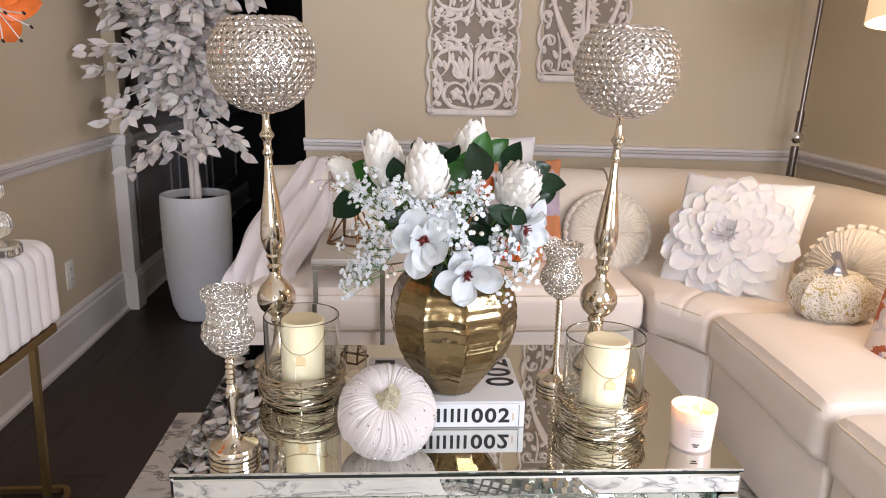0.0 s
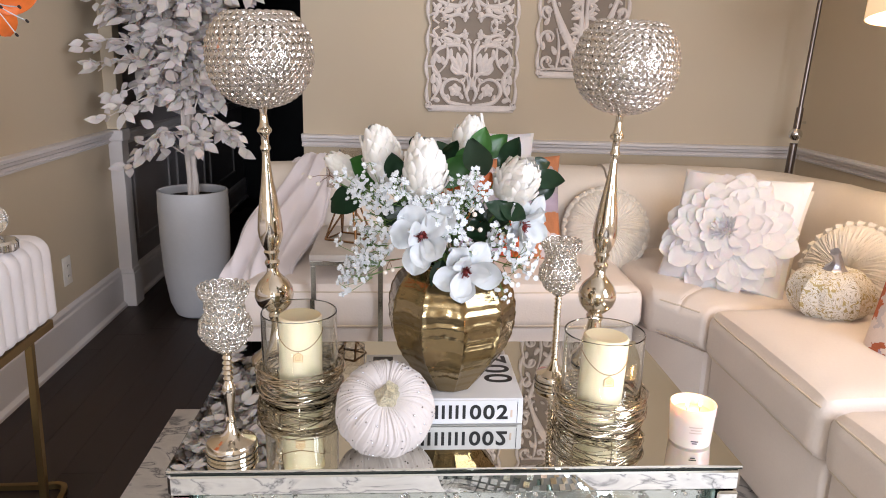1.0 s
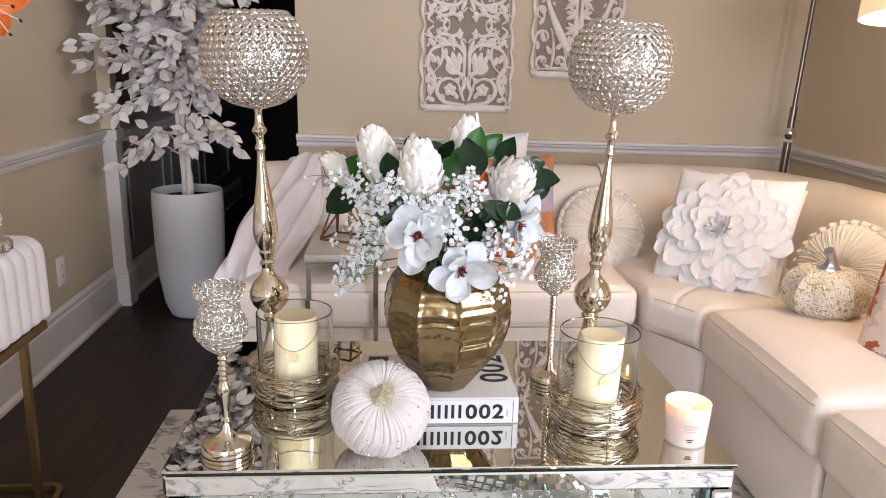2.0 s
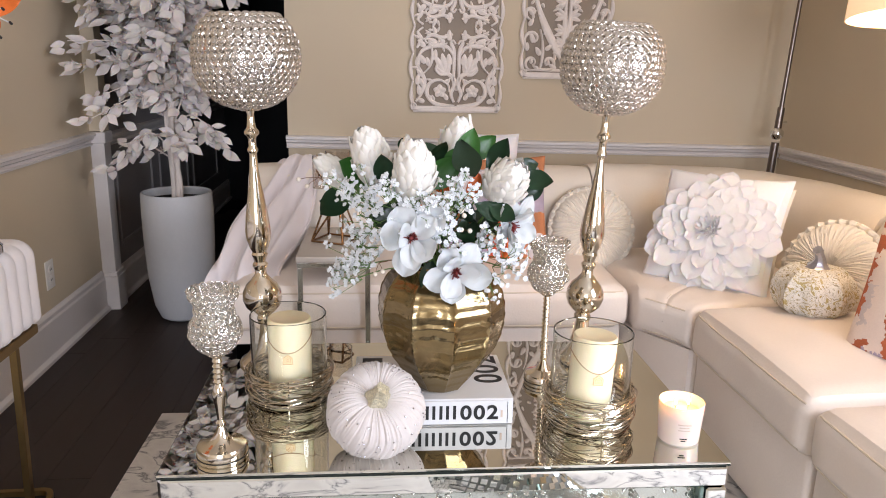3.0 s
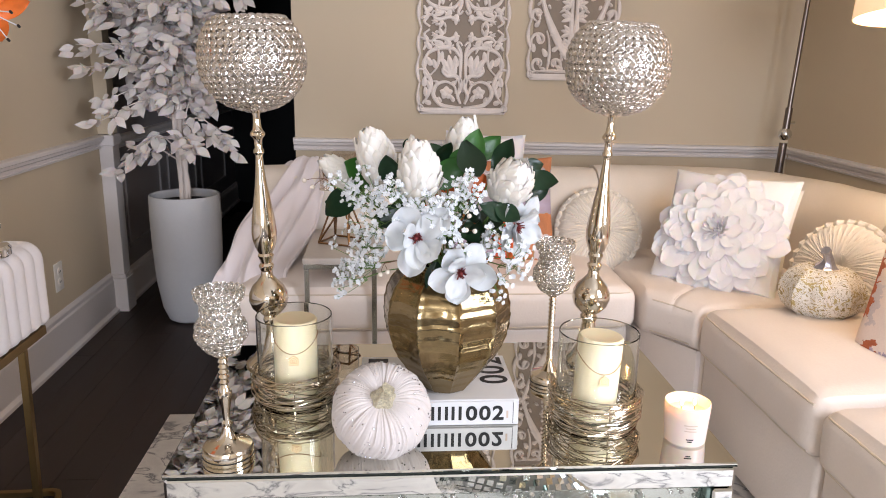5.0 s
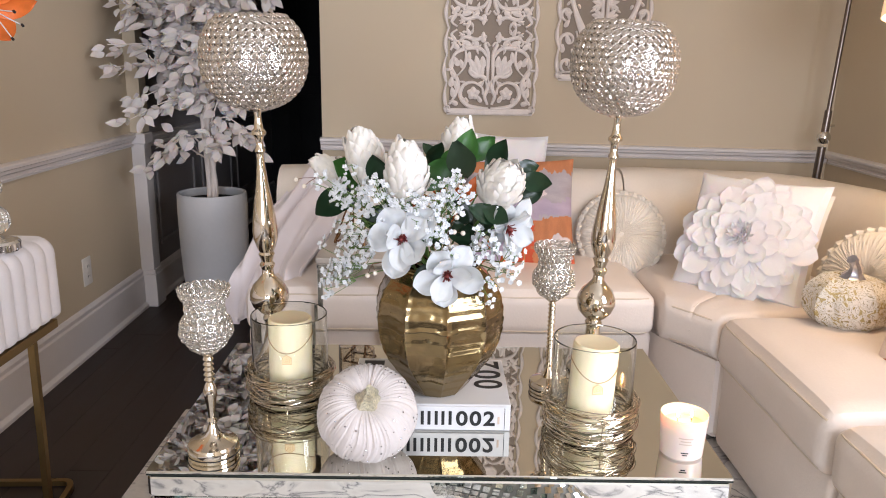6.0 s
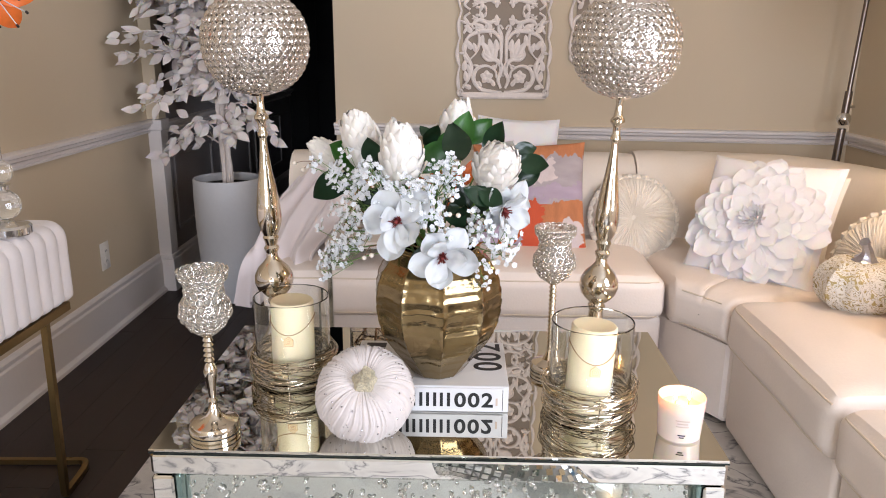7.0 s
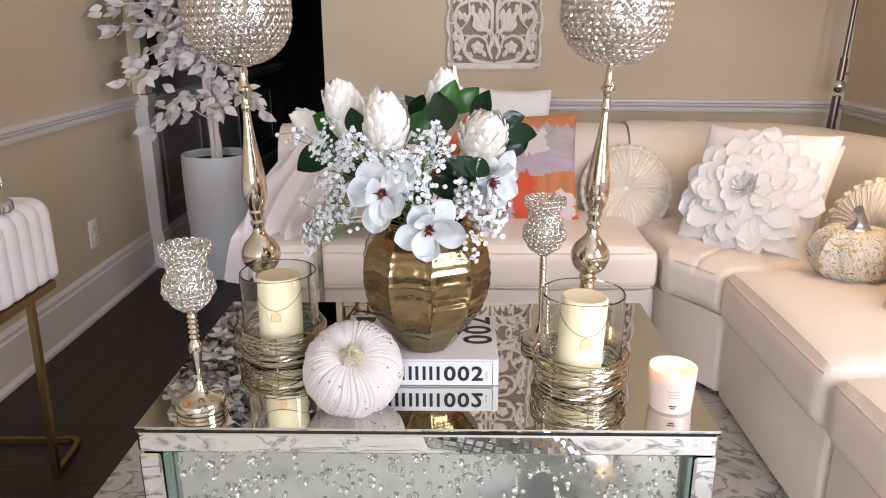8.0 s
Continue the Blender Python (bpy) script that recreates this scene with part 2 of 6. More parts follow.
def box(bm, x0, x1, y0, y1, z0, z1, bevel=0.0, seg=2):
    made = bmesh.ops.create_cube(bm, size=1.0)
    vs = made["verts"]
    for v in vs:
        v.co = Vector(((x0 + x1) / 2 + v.co.x * (x1 - x0), (y0 + y1) / 2 + v.co.y * (y1 - y0), (z0 + z1) / 2 + v.co.z * (z1 - z0)))
    if bevel:
        es = list({e for v in vs for e in v.link_edges})
        bmesh.ops.bevel(bm, geom=es, offset=bevel, segments=seg, profile=0.5, affect="EDGES")
    return bm


def boxbm(*a, **k):
    return box(bmesh.new(), *a, **k)


def lathe(profile, seg=40, bm=None, at=(0, 0, 0), ridge=None):
    """Turned form from (radius, height) pairs; ridge(angle, height) scales the radius."""
    bm = bm or bmesh.new()
    rings = []
    for r, z in profile:
        if r < 1e-5:
            rings.append([bm.verts.new((at[0], at[1], at[2] + z))])
        else:
            ring = []
            for k in range(seg):
                a = 2 * math.pi * k / seg
                q = r * (ridge(a, z) if ridge else 1.0)
                ring.append(bm.verts.new((at[0] + q * math.cos(a), at[1] + q * math.sin(a), at[2] + z)))
            rings.append(ring)
    for lo, hi in zip(rings, rings[1:]):
        for k in range(seg):
            n = (k + 1) % seg
            if len(lo) == 1 and len(hi) == 1:
                continue
            if len(lo) == 1:
                bm.faces.new((lo[0], hi[n], hi[k]))
            elif len(hi) == 1:
                bm.faces.new((lo[k], lo[n], hi[0]))
            else:
                bm.faces.new((lo[k], lo[n], hi[n], hi[k]))
    return bm


def spline(points, n=8):
    """Catmull-Rom through points."""
    p = [Vector(q) for q in points]
    p = [2 * p[0] - p[1]] + p + [2 * p[-1] - p[-2]]
    out = []
    for i in range(1, len(p) - 2):
        for k in range(n):
            t = k / n
            out.append(0.5 * ((2 * p[i]) + (p[i + 1] - p[i - 1]) * t + (2 * p[i - 1] - 5 * p[i] + 4 * p[i + 1] - p[i + 2]) * t * t
                              + (3 * p[i] - p[i - 1] - 3 * p[i + 1] + p[i + 2]) * t ** 3))
    out.append(p[-2])
    return out


def tube(points, radius, seg=8, bm=None, closed=False, square=False):
    """A round or square tube along points; radius a number or one per point."""
    bm = bm or bmesh.new()
    pts = [Vector(q) for q in points]
    n = len(pts)
    rad = radius if isinstance(radius, (list, tuple)) else [radius] * n
    rings, side = [], None
    for i, p in enumerate(pts):
        if closed:
            d = pts[(i + 1) % n] - pts[i - 1]
        else:
            d = pts[min(i + 1, n - 1)] - pts[max(i - 1, 0)]
        d.normalize()
        if side is None:
            side = d.cross(Vector((0, 0, 1)) if abs(d.z) < 0.9 else Vector((1, 0, 0)))
        side = (side - d * side.dot(d)).normalized()
        up = side.cross(d)
        ring = []
        for k in range(seg):
            a = 2 * math.pi * (k + (0.5 if square else 0)) / seg
            ring.append(bm.verts.new(p + rad[i] * (math.cos(a) * side + math.sin(a) * up)))
        rings.append(ring)
    for i in range(n if closed else n - 1):
        lo, hi = rings[i], rings[(i + 1) % n]
        for k in range(seg):
            bm.faces.new((lo[k], lo[(k + 1) % seg], hi[(k + 1) % seg], hi[k]))
    if not closed:
        bm.faces.new(rings[0][::-1])
        bm.faces.new(rings[-1])
    return bm


def bulge(sx, sy, sz, r, puff=0.0, n=14, wobble=0.004, seed=0.0, sag=0.0):
    """A stuffed block about its centre: rounded box, crowned top and front, uneven skin."""
    bm = bmesh.new()
    bmesh.ops.create_cube(bm, size=2.0)
    bmesh.ops.subdivide_edges(bm, edges=bm.edges[:], cuts=n, use_grid_fill=True)
    h = Vector((sx / 2, sy / 2, sz / 2))
    for v in bm.verts:
        u = v.co.copy()
        p = Vector((u.x * h.x, u.y * h.y, u.z * h.z))
        inner = Vector(tuple(max(-h[i] + r, min(h[i] - r, p[i])) for i in range(3)))
        d = p - inner
        if d.length > 1e-6:
            p = inner + d.normalized() * r
        cx, cy = 1 - u.x ** 2, 1 - u.y ** 2
        p.z += (puff if u.z > 0 else 0) * (max(0, cx) * max(0, cy)) ** 0.5 * max(0, u.z)
        p.y -= sag * max(0, -u.y) * max(0, 1 - u.x ** 2) * max(0, 1 - u.z ** 2)
        w = noise.noise(p * 5 + Vector((seed, seed * 2, 0))) + 0.5 * noise.noise(p * 13 + Vector((seed, 0, 3)))
        p += p.normalized() * wobble * w
        v.co = p
    return bm


# ---------------------------------------------------------------- the room
BACK, LEFT, RIGHT, FRONT, TOP = 3.85, -1.22, 2.12, -4.82, 2.6


def struct(name, bm, material, label="", smooth=False):
    return tagged(link(name, bm, material, None, smooth), label, kind="structure")


floor = struct("floor", boxbm(LEFT - 0.12, RIGHT + 0.12, FRONT - 0.12, 6.72, -0.12, -0.012), DARK, "dark espresso hardwood floor of long boards")
struct("ceiling", boxbm(LEFT - 0.12, RIGHT + 0.12, FRONT - 0.12, 6.72, TOP, TOP + 0.1), CEIL, "plain off-white ceiling")
struct("wall_north", boxbm(-0.345, RIGHT + 0.12, BACK, BACK + 0.13, -0.1, TOP), WALL, "beige painted wall with white chair rail")
bm = boxbm(-1.22, -0.345, BACK, BACK + 0.13, 2.2, TOP)
struct("wall_north_header", bm, WALL, "beige wall over the hall opening")
struct("wall_west", boxbm(LEFT - 0.12, LEFT, FRONT, 3.72, -0.1, TOP), WALL, "beige painted wall with white chair rail")
struct("wall_east", boxbm(RIGHT, RIGHT + 0.12, 0.75, BACK, -0.1, TOP), WALL, "greige painted wall with white chair rail")
# opening out of view, made for the added side fill
bm = boxbm(RIGHT, RIGHT + 0.12, FRONT, -0.45, -0.1, TOP)
box(bm, RIGHT, RIGHT + 0.12, -0.45, 0.75, -0.1, 0.7)
box(bm, RIGHT, RIGHT + 0.12, -0.45, 0.75, 2.2, TOP)
struct("wall_east_opening", bm, WALL, "beige wall round an unseen opening made for the side fill")
bm = boxbm(LEFT - 0.12, -1.21, FRONT - 0.12, FRONT, -0.1, TOP)
box(bm, 1.01, RIGHT + 0.12, FRONT - 0.12, FRONT, -0.1, TOP)
box(bm, -1.21, 1.01, FRONT - 0.12, FRONT, -0.1, 0.68)
box(bm, -1.21, 1.01, FRONT - 0.12, FRONT, 2.32, TOP)
struct("wall_south", bm, WALL, "beige wall round a wide window")

# dark hall behind the opening; its gloom is put into the wall colours
struct("wall_hall_west", boxbm(LEFT - 0.12, LEFT + 0.02, 3.80, 6.6, -0.1, TOP), HALLTRIM, "white wainscot wall of the hall, its shade put into grey colour")
struct("wall_hall_north", boxbm(LEFT - 0.12, 0.6, 6.6, 6.72, -0.1, TOP), DARK, "far wall of the unlit hall, its darkness put into near-black colour")
struct("wall_hall_east", boxbm(0.48, 0.6, BACK + 0.13, 6.6, -0.1, TOP), DARK, "unseen side wall closing the hall, coloured near-black to keep it dark")


def moulding(name, a, b, profile, out, label):
    """A moulding of (projection, height) profile from a to b, standing out along out."""
    bm = bmesh.new()
    a, b, out = Vector(a), Vector(b), Vector(out)
    rows = [[bm.verts.new(e + out * d + Vector((0, 0, z))) for d, z in profile] for e in (a, b)]
    for k in range(len(profile)):
        n = (k + 1) % len(profile)
        bm.faces.new((rows[0][k], rows[0][n], rows[1][n], rows[1][k]))
    bm.faces.new(rows[0][::-1])
    bm.faces.new(rows[1])
    bmesh.ops.recalc_face_normals(bm, faces=bm.faces[:])
    return struct(name, bm, TRIM, label)


RAIL = [(d, 0.828 - 0.76 * (0.828 - z)) for d, z in ((0, 0.745), (0.012, 0.748), (0.014, 0.758), (0.008, 0.762), (0.010, 0.776), (0.022, 0.786), (0.024, 0.800), (0.034, 0.806), (0.034, 0.820), (0.028, 0.826), (0, 0.828))]
SKIRT = [(0, 0), (0.030, 0), (0.030, 0.012), (0.016, 0.022), (0.016, 0.135), (0.011, 0.142), (0.012, 0.155), (0.005, 0.165), (0, 0.168)]
moulding("trim_rail_north", (-0.352, BACK, 0.002), (RIGHT, BACK, -0.024), RAIL, (0, -1, 0), "white chair rail moulding")
moulding("trim_rail_west", (LEFT, FRONT, 0.010), (LEFT, 3.715, 0.018), RAIL, (1, 0, 0), "white chair rail moulding")
moulding("trim_rail_east", (RIGHT, 0.76, -0.03), (RIGHT, BACK - 0.036, -0.024), RAIL, (-1, 0, 0), "white chair rail moulding")
moulding("baseboard_west", (LEFT, FRONT, 0), (LEFT, 3.70, 0), [(d, z * 1.16) for d, z in SKIRT], (1, 0, 0), "tall white baseboard")
moulding("baseboard_north", (-0.352, BACK, 0), (RIGHT, BACK, 0), SKIRT, (0, -1, 0), "tall white baseboard")
moulding("baseboard_east", (RIGHT, FRONT, 0), (RIGHT, BACK - 0.032, 0), SKIRT, (-1, 0, 0), "tall white baseboard")
moulding("baseboard_hall", (LEFT + 0.02, 3.82, 0), (LEFT + 0.02, 6.6, 0), SKIRT, (1, 0, 0), "white baseboard in the hall")
moulding("trim_rail_hall", (LEFT + 0.02, 3.82, 0), (LEFT + 0.02, 6.6, 0), RAIL, (1, 0, 0), "white chair rail in the hall")

# pilaster casing at the opening
struct("wall_west_end", boxbm(LEFT, -1.160, 3.716, 3.80, 0.848, TOP, bevel=0.003), WALL, "beige wall end above the pilaster")
bm = boxbm(LEFT, -1.158, 3.715, 3.80, 0.17, 0.846, bevel=0.003)
box(bm, LEFT, -1.145, 3.70, 3.81, 0.0, 0.165, bevel=0.004)
box(bm, LEFT, -1.150, 3.706, 3.806, 0.165, 0.185, bevel=0.003)
box(bm, LEFT, -1.148, 3.704, 3.808, 0.795, 0.846, bevel=0.006)
struct("trim_pilaster", bm, TRIM, "white pilaster casing with a plinth block")

# ---------------------------------------------------------------- sectional sofa
BACKPROFILE = [(-0.10, 0.31), (-0.15, 0.42), (-0.165, 0.58), (-0.15, 0.69), (-0.115, 0.745), (-0.06, 0.775), (0.0, 0.782), (0.05, 0.772),
               (0.095, 0.742), (0.125, 0.69), (0.15, 0.60), (0.165, 0.50), (0.16, 0.42), (0.13, 0.36), (0.06, 0.31)]


def backrest(path, inward=None, seed=0.0):
    """A stuffed back swept along path, with drawn-in ends and an uneven skin."""
    bm = bmesh.new()
    n = len(path)
    rows = []
    for k, (x, y) in enumerate(path):
        if inward:
            nx, ny = inward
        else:
            a, b = Vector(path[max(k - 1, 0)]), Vector(path[min(k + 1, n - 1)])
            d = (b - a).normalized()
            nx, ny = d.y, -d.x
        e = min(k, n - 1 - k)
        shrink = (0.93, 0.975, 0.99, 0.998)[e] if e < 4 else 1.0
        row = []
        for d, z in BACKPROFILE:
            w = 0.006 * noise.noise(Vector((x * 5 + seed, y * 5, z * 6))) + 0.003 * noise.noise(Vector((x * 17, y * 17 + seed, z * 15)))
            d2, z2 = d * shrink + (w if d > 0 else 0), 0.52 + (z - 0.52) * (1 - (1 - shrink) * 0.35) + w
            row.append(bm.verts.new((x + nx * d2, y + ny * d2, z2)))
        rows.append(row)
    m = len(BACKPROFILE)
    for lo, hi in zip(rows, rows[1:]):
        for k in range(m):
            bm.faces.new((lo[k], lo[(k + 1) % m], hi[(k + 1) % m], hi[k]))
    bm.faces.new(rows[0])
    bm.faces.new(rows[-1][::-1])
    bmesh.ops.recalc_face_normals(bm, faces=bm.faces[:])
    return bm


def section(name, at, turn, width, label, backw=None, seat_depth=0.62, seed=1.0):
    """A straight sofa unit; local x along its width, y from front (0) to back, z up."""
    t = thing(name, at, label, "sofa", "sectional sofa units", turn)
    w2 = width / 2
    part("base", boxbm(-w2 + 0.006, w2 - 0.006, 0.03, 0.84, 0.03, 0.31, bevel=0.02, seg=3), LEATHER, t)
    bm = bulge(width - 0.004, seat_depth, 0.156, 0.044, 0.034, 26, 0.0045, seed)
    bmesh.ops.translate(bm, verts=bm.verts, vec=(0, seat_depth / 2, 0.375))
    skin = BVHTree.FromBMesh(bm)
    seat = part("seat_cushion", bm, LEATHER, t)
    for z in (0.317, 0.436):
        pts = []
        for k in range(41):
            x = -w2 + 0.03 + (width - 0.06) * k / 40
            hit = skin.ray_cast(Vector((x, -0.3, z)), Vector((0, 1, 0)))[0]
            if hit:
                pts.append((hit.x, hit.y - 0.0002, hit.z))
        part("piping", tube(pts, 0.0028, 6), PIPING, seat)
    n = 22
    path = [(-w2 + 0.004 + (width - 0.008) * k / n, 0.68) for k in range(n + 1)]
    part("backrest", backrest(path, (0, -1), seed), LEATHERBACK, t)
    return t


section("sofa_section", (0.27, 2.575, 0), 0, 1.39, "cream leather sofa seat with plump cushion along the back wall", seed=1)
section("sofa_section", (1.085, 2.033, 0), -90, 0.68, "cream leather sofa seat with piped plump cushion beside the lamp", seed=5)
section("sofa_section", (1.085, 1.250, 0), -90, 0.88, "cream leather sofa seat with piped plump cushion at the sofa's end", seed=9)

# corner wedge
wedge = thing("sofa_corner", (0, 0, 0), "cream leather corner seat with rounded backrest in the room's corner", "sofa", "sectional sofa units")
bm = bmesh.new()


def prism(bm, outline, z0, z1):
    lo = [bm.verts.new((x, y, z0)) for x, y in outline]
    hi = [bm.verts.new((x, y, z1)) for x, y in outline]
    n = len(outline)
    for k in range(n):
        bm.faces.new((lo[k], lo[(k + 1) % n], hi[(k + 1) % n], hi[k]))
    bm.faces.new(lo[::-1])
    bm.faces.new(hi)
    return bm


prism(bm, [(0.972, 2.635), (1.115, 2.388), (1.93, 2.388), (1.93, 3.44), (0.972, 3.44)], 0.03, 0.31)
bmesh.ops.bevel(bm, geom=bm.edges[:], offset=0.015, segments=2, affect="EDGES")
part("base", bm, LEATHER, wedge)
bm = bulge(0.8, 0.8, 0.152, 0.052, 0.016, 30, 0.0, 17)
fl, fr0, bl, br0, bc = Vector((0.974, 2.560)), Vector((1.090, 2.378)), Vector((0.976, 3.23)), Vector((1.78, 2.392)), Vector((1.98, 3.42))
grid_at = []
for v in bm.verts:
    u, w = v.co.x / 0.8 + 0.5, v.co.y / 0.8 + 0.5
    grid_at.append((u, w))
    front = fl.lerp(fr0, u)
    back = bl * (1 - u) ** 2 + bc * 2 * u * (1 - u) + br0 * u * u
    q = front.lerp(back, w)
    crease = -0.007 * math.exp(-((u - 0.52) / 0.03) ** 2) if v.co.z > 0 else 0.0
    wr = 0.004 * noise.noise(Vector((q.x * 9, q.y * 9, 2))) + 0.0022 * noise.noise(Vector((u * 26, w * 6, 5)))
    v.co = Vector((q.x, q.y, v.co.z + 0.372 + crease + wr))
tops = {}
for (u, w), v in zip(grid_at, bm.verts):
    if v.co.z > 0.395 and 0.03 < w < 0.9:
        tops.setdefault(round(u, 4), []).append((w, v.co.copy()))
corner_seat = part("seat_cushion", bm, LEATHER, wedge)
fronts = BVHTree.FromObject(corner_seat, bpy.context.evaluated_depsgraph_get())
across = Vector((fr0.x - fl.x, fr0.y - fl.y, 0)).normalized()
inward = Vector((-across.y, across.x, 0))
for z in (0.318, 0.428):
    pts = []
    for k in range(25):
        o = Vector((fl.x, fl.y, z)) + across * (0.03 + ((fr0 - fl).length - 0.06) * k / 24) - inward * 0.3
        hit = fronts.ray_cast(o, inward)[0]
        if hit:
            pts.append(hit - inward * 0.0002)
    part("piping", tube(pts, 0.0028, 6), PIPING, corner_seat)
column = [p for _, p in sorted(tops[min(tops, key=lambda u: abs(u - 0.52))], key=lambda q: q[0])]
for side in (-0.006, 0.006):
    part("stitching", tube([(p.x + side, p.y, p.z + 0.0006) for p in column], 0.0013, 5), PIPING, corner_seat)
curve = [(p.x, p.y) for p in spline([(0.969, 3.28, 0), (1.25, 3.28, 0), (1.50, 3.22, 0), (1.68, 3.06, 0), (1.755, 2.80, 0), (1.765, 2.55, 0), (1.765, 2.384, 0)], 5)]
part("backrest", backrest(curve, None, 21), LEATHERBACK, wedge)

# ---------------------------------------------------------------- mirrored coffee table
TX0, TX1, TY0, TY1, TZ = -0.300, 0.766, 1.412, 2.042, 0.475
table = thing("coffee_table", (0, 0, 0), "silvery coffee table with reflective top and loose crystals inside", "coffee table")
part("tabletop", boxbm(TX0, TX1, TY0, TY1, TZ - 0.006, TZ, bevel=0.0018, seg=1), MIRROR, table, "mirror tabletop", False)
part("apron", boxbm(TX0 + 0.0008, TX1 - 0.0008, TY0 + 0.0008, TY1 - 0.0008, TZ - 0.056, TZ - 0.0088, bevel=0.007, seg=1), BEVELMIRROR, table, "bevelled mirror apron", False)
part("edge_strip", boxbm(TX0 + 0.001, TX1 - 0.001, TY0 + 0.001, TY1 - 0.001, TZ - 0.0086, TZ - 0.0062), EDGE, table, "dark joint under the top", False)
part("body", boxbm(TX0 + 0.03, TX1 - 0.03, TY0 + 0.03, TY1 - 0.03, 0.06, TZ - 0.058), BACKING, table, "silvered backing behind the crystals", False)
for x0, x1 in ((TX0 + 0.001, TX0 + 0.042), (TX1 - 0.042, TX1 - 0.001)):
    for y0, y1 in ((TY0 + 0.001, TY0 + 0.042), (TY1 - 0.042, TY1 - 0.001)):
        part("post", boxbm(x0, x1, y0, y1, 0.012, TZ - 0.0572, bevel=0.004, seg=1), BEVELMIRROR, table, "", False)
part("plinth", boxbm(TX0 + 0.003, TX1 - 0.003, TY0 + 0.004, TY1 - 0.004, 0.012, 0.058, bevel=0.004, seg=1), BEVELMIRROR, table, "", False)
for x0 in (TX0 + 0.044, TX1 - 0.054):
    part("glass_strip", boxbm(x0, x0 + 0.010, TY0 + 0.006, TY0 + 0.028, 0.06, TZ - 0.0575, bevel=0.002, seg=1), STRIP, table, "", False)


def gem_mesh(r, name, material, sides=8, depth=0.8):
    bm = lathe([(0, -r * depth), (r * 0.75, -r * 0.30), (r, r * 0.02), (r * 0.80, r * 0.34), (r * 0.45, r * 0.5), (0, r * 0.5)], sides)
    me = bpy.data.meshes.new(name)
    bmesh.ops.recalc_face_normals(bm, faces=bm.faces[:])
    bm.to_mesh(me)
    bm.free()
    me.materials.append(material)
    return me


def child(name, me, parent, m):
    ob = new(name, me)
    ob.parent = parent
    ob.matrix_basis = m
    return ob


def facing(p, n, spin=0.0, scale=1.0):
    """A pose at p whose z axis points along n."""
    q = Vector(n).to_track_quat("Z", "Y").to_matrix().to_4x4()
    return Matrix.Translation(p) @ q @ Matrix.Rotation(spin, 4, "Z") @ Matrix.Scale(scale, 4)


rng = random.Random(4)
loose = gem_mesh(0.0052, "crystal", CRYSTAL, 8)
k = 0
while k < 290:
    x, z = rng.uniform(TX0 + 0.062, TX1 - 0.062), TZ - 0.063 - 0.135 * rng.random()
    child("crystal", loose, table, facing((x, TY0 + 0.024, z), (rng.uniform(-0.6, 0.6), -1, rng.uniform(-0.6, 0.6)), rng.random() * 6, rng.uniform(0.7, 1.15)))
    k += 1

# ---------------------------------------------------------------- rug
rug = tagged(link("rug", boxbm(-0.645, 1.30, 0.15, 2.585, 0.0, 0.012, bevel=0.004), RUG), "pale grey marbled low-pile rug under the coffee table", "rug")


# ---------------------------------------------------------------- crystal candle globes
def ring_mesh(name, r, tr, material, seg=12, ts=5):
    bm = tube([(r * math.cos(2 * math.pi * k / seg), r * math.sin(2 * math.pi * k / seg), 0) for k in range(seg)], tr, ts, closed=True)
    me = bpy.data.meshes.new(name)
    bm.to_mesh(me)
    bm.free()
    for p in me.polygons:
        p.use_smooth = True
    me.materials.append(material)
    return me


BEAD = 0.0086
globe_gem = gem_mesh(BEAD * 0.80, "crystal", BEADCRYSTAL, 8)
globe_ring = ring_mesh("crystal_setting", BEAD * 0.90, 0.0013, SETTING, 12, 4)


def joined(name, items, material, parent, label, smooth):
    """One mesh out of copies of small meshes at poses."""
    vs, fs = [], []
    for me, m in items:
        o = len(vs)
        vs += [tuple(m @ v.co) for v in me.vertices]
        fs += [tuple(o + i for i in p.vertices) for p in me.polygons]
    me = bpy.data.meshes.new(name)
    me.from_pydata(vs, [], fs)
    for p in me.polygons:
        p.use_smooth = smooth
    me.materials.append(material)
    ob = new(name, me)
    ob.parent = parent
    return tagged(ob, label, kind="stuff")


def beaded(parent, profile_r, z0, z1, cx, cz, pitch, gem, ring, limit, jitter=0.15):
    """Rows of ringed crystals on a turned form; profile_r(z) is its radius."""
    gems, rings, z, odd = [], [], z0, 0
    while z < z1:
        r = profile_r(z)
        dr = (profile_r(z + 0.001) - profile_r(z - 0.001)) / 0.002
        n = max(6, int(round(2 * math.pi * r / pitch)))
        for k in range(n):
            a = 2 * math.pi * (k + 0.5 * odd) / n
            nrm = Vector((math.cos(a), math.sin(a), -dr)).normalized()
            p = Vector((cx + r * math.cos(a), r * math.sin(a), z))
            m = facing(p, nrm + jitter * Vector((rng.uniform(-1, 1), rng.uniform(-1, 1), rng.uniform(-1, 1))), rng.random() * 6)
            gems.append((math.sin(a), m))
            rings.append((ring, m))
        odd ^= 1
        z += pitch * 0.93 / math.sqrt(1 + dr * dr)
    gems.sort(key=lambda g: g[0])
    for _, m in gems[:limit]:
        child("crystal", gem, parent, m)
    if gems[limit:]:
        joined("crystal_rest", [(gem, m) for _, m in gems[limit:]], gem.materials[0], parent, "rows of cut crystals", False)
    joined("crystal_lattice", rings, SETTING, parent, "linked silver settings", True)


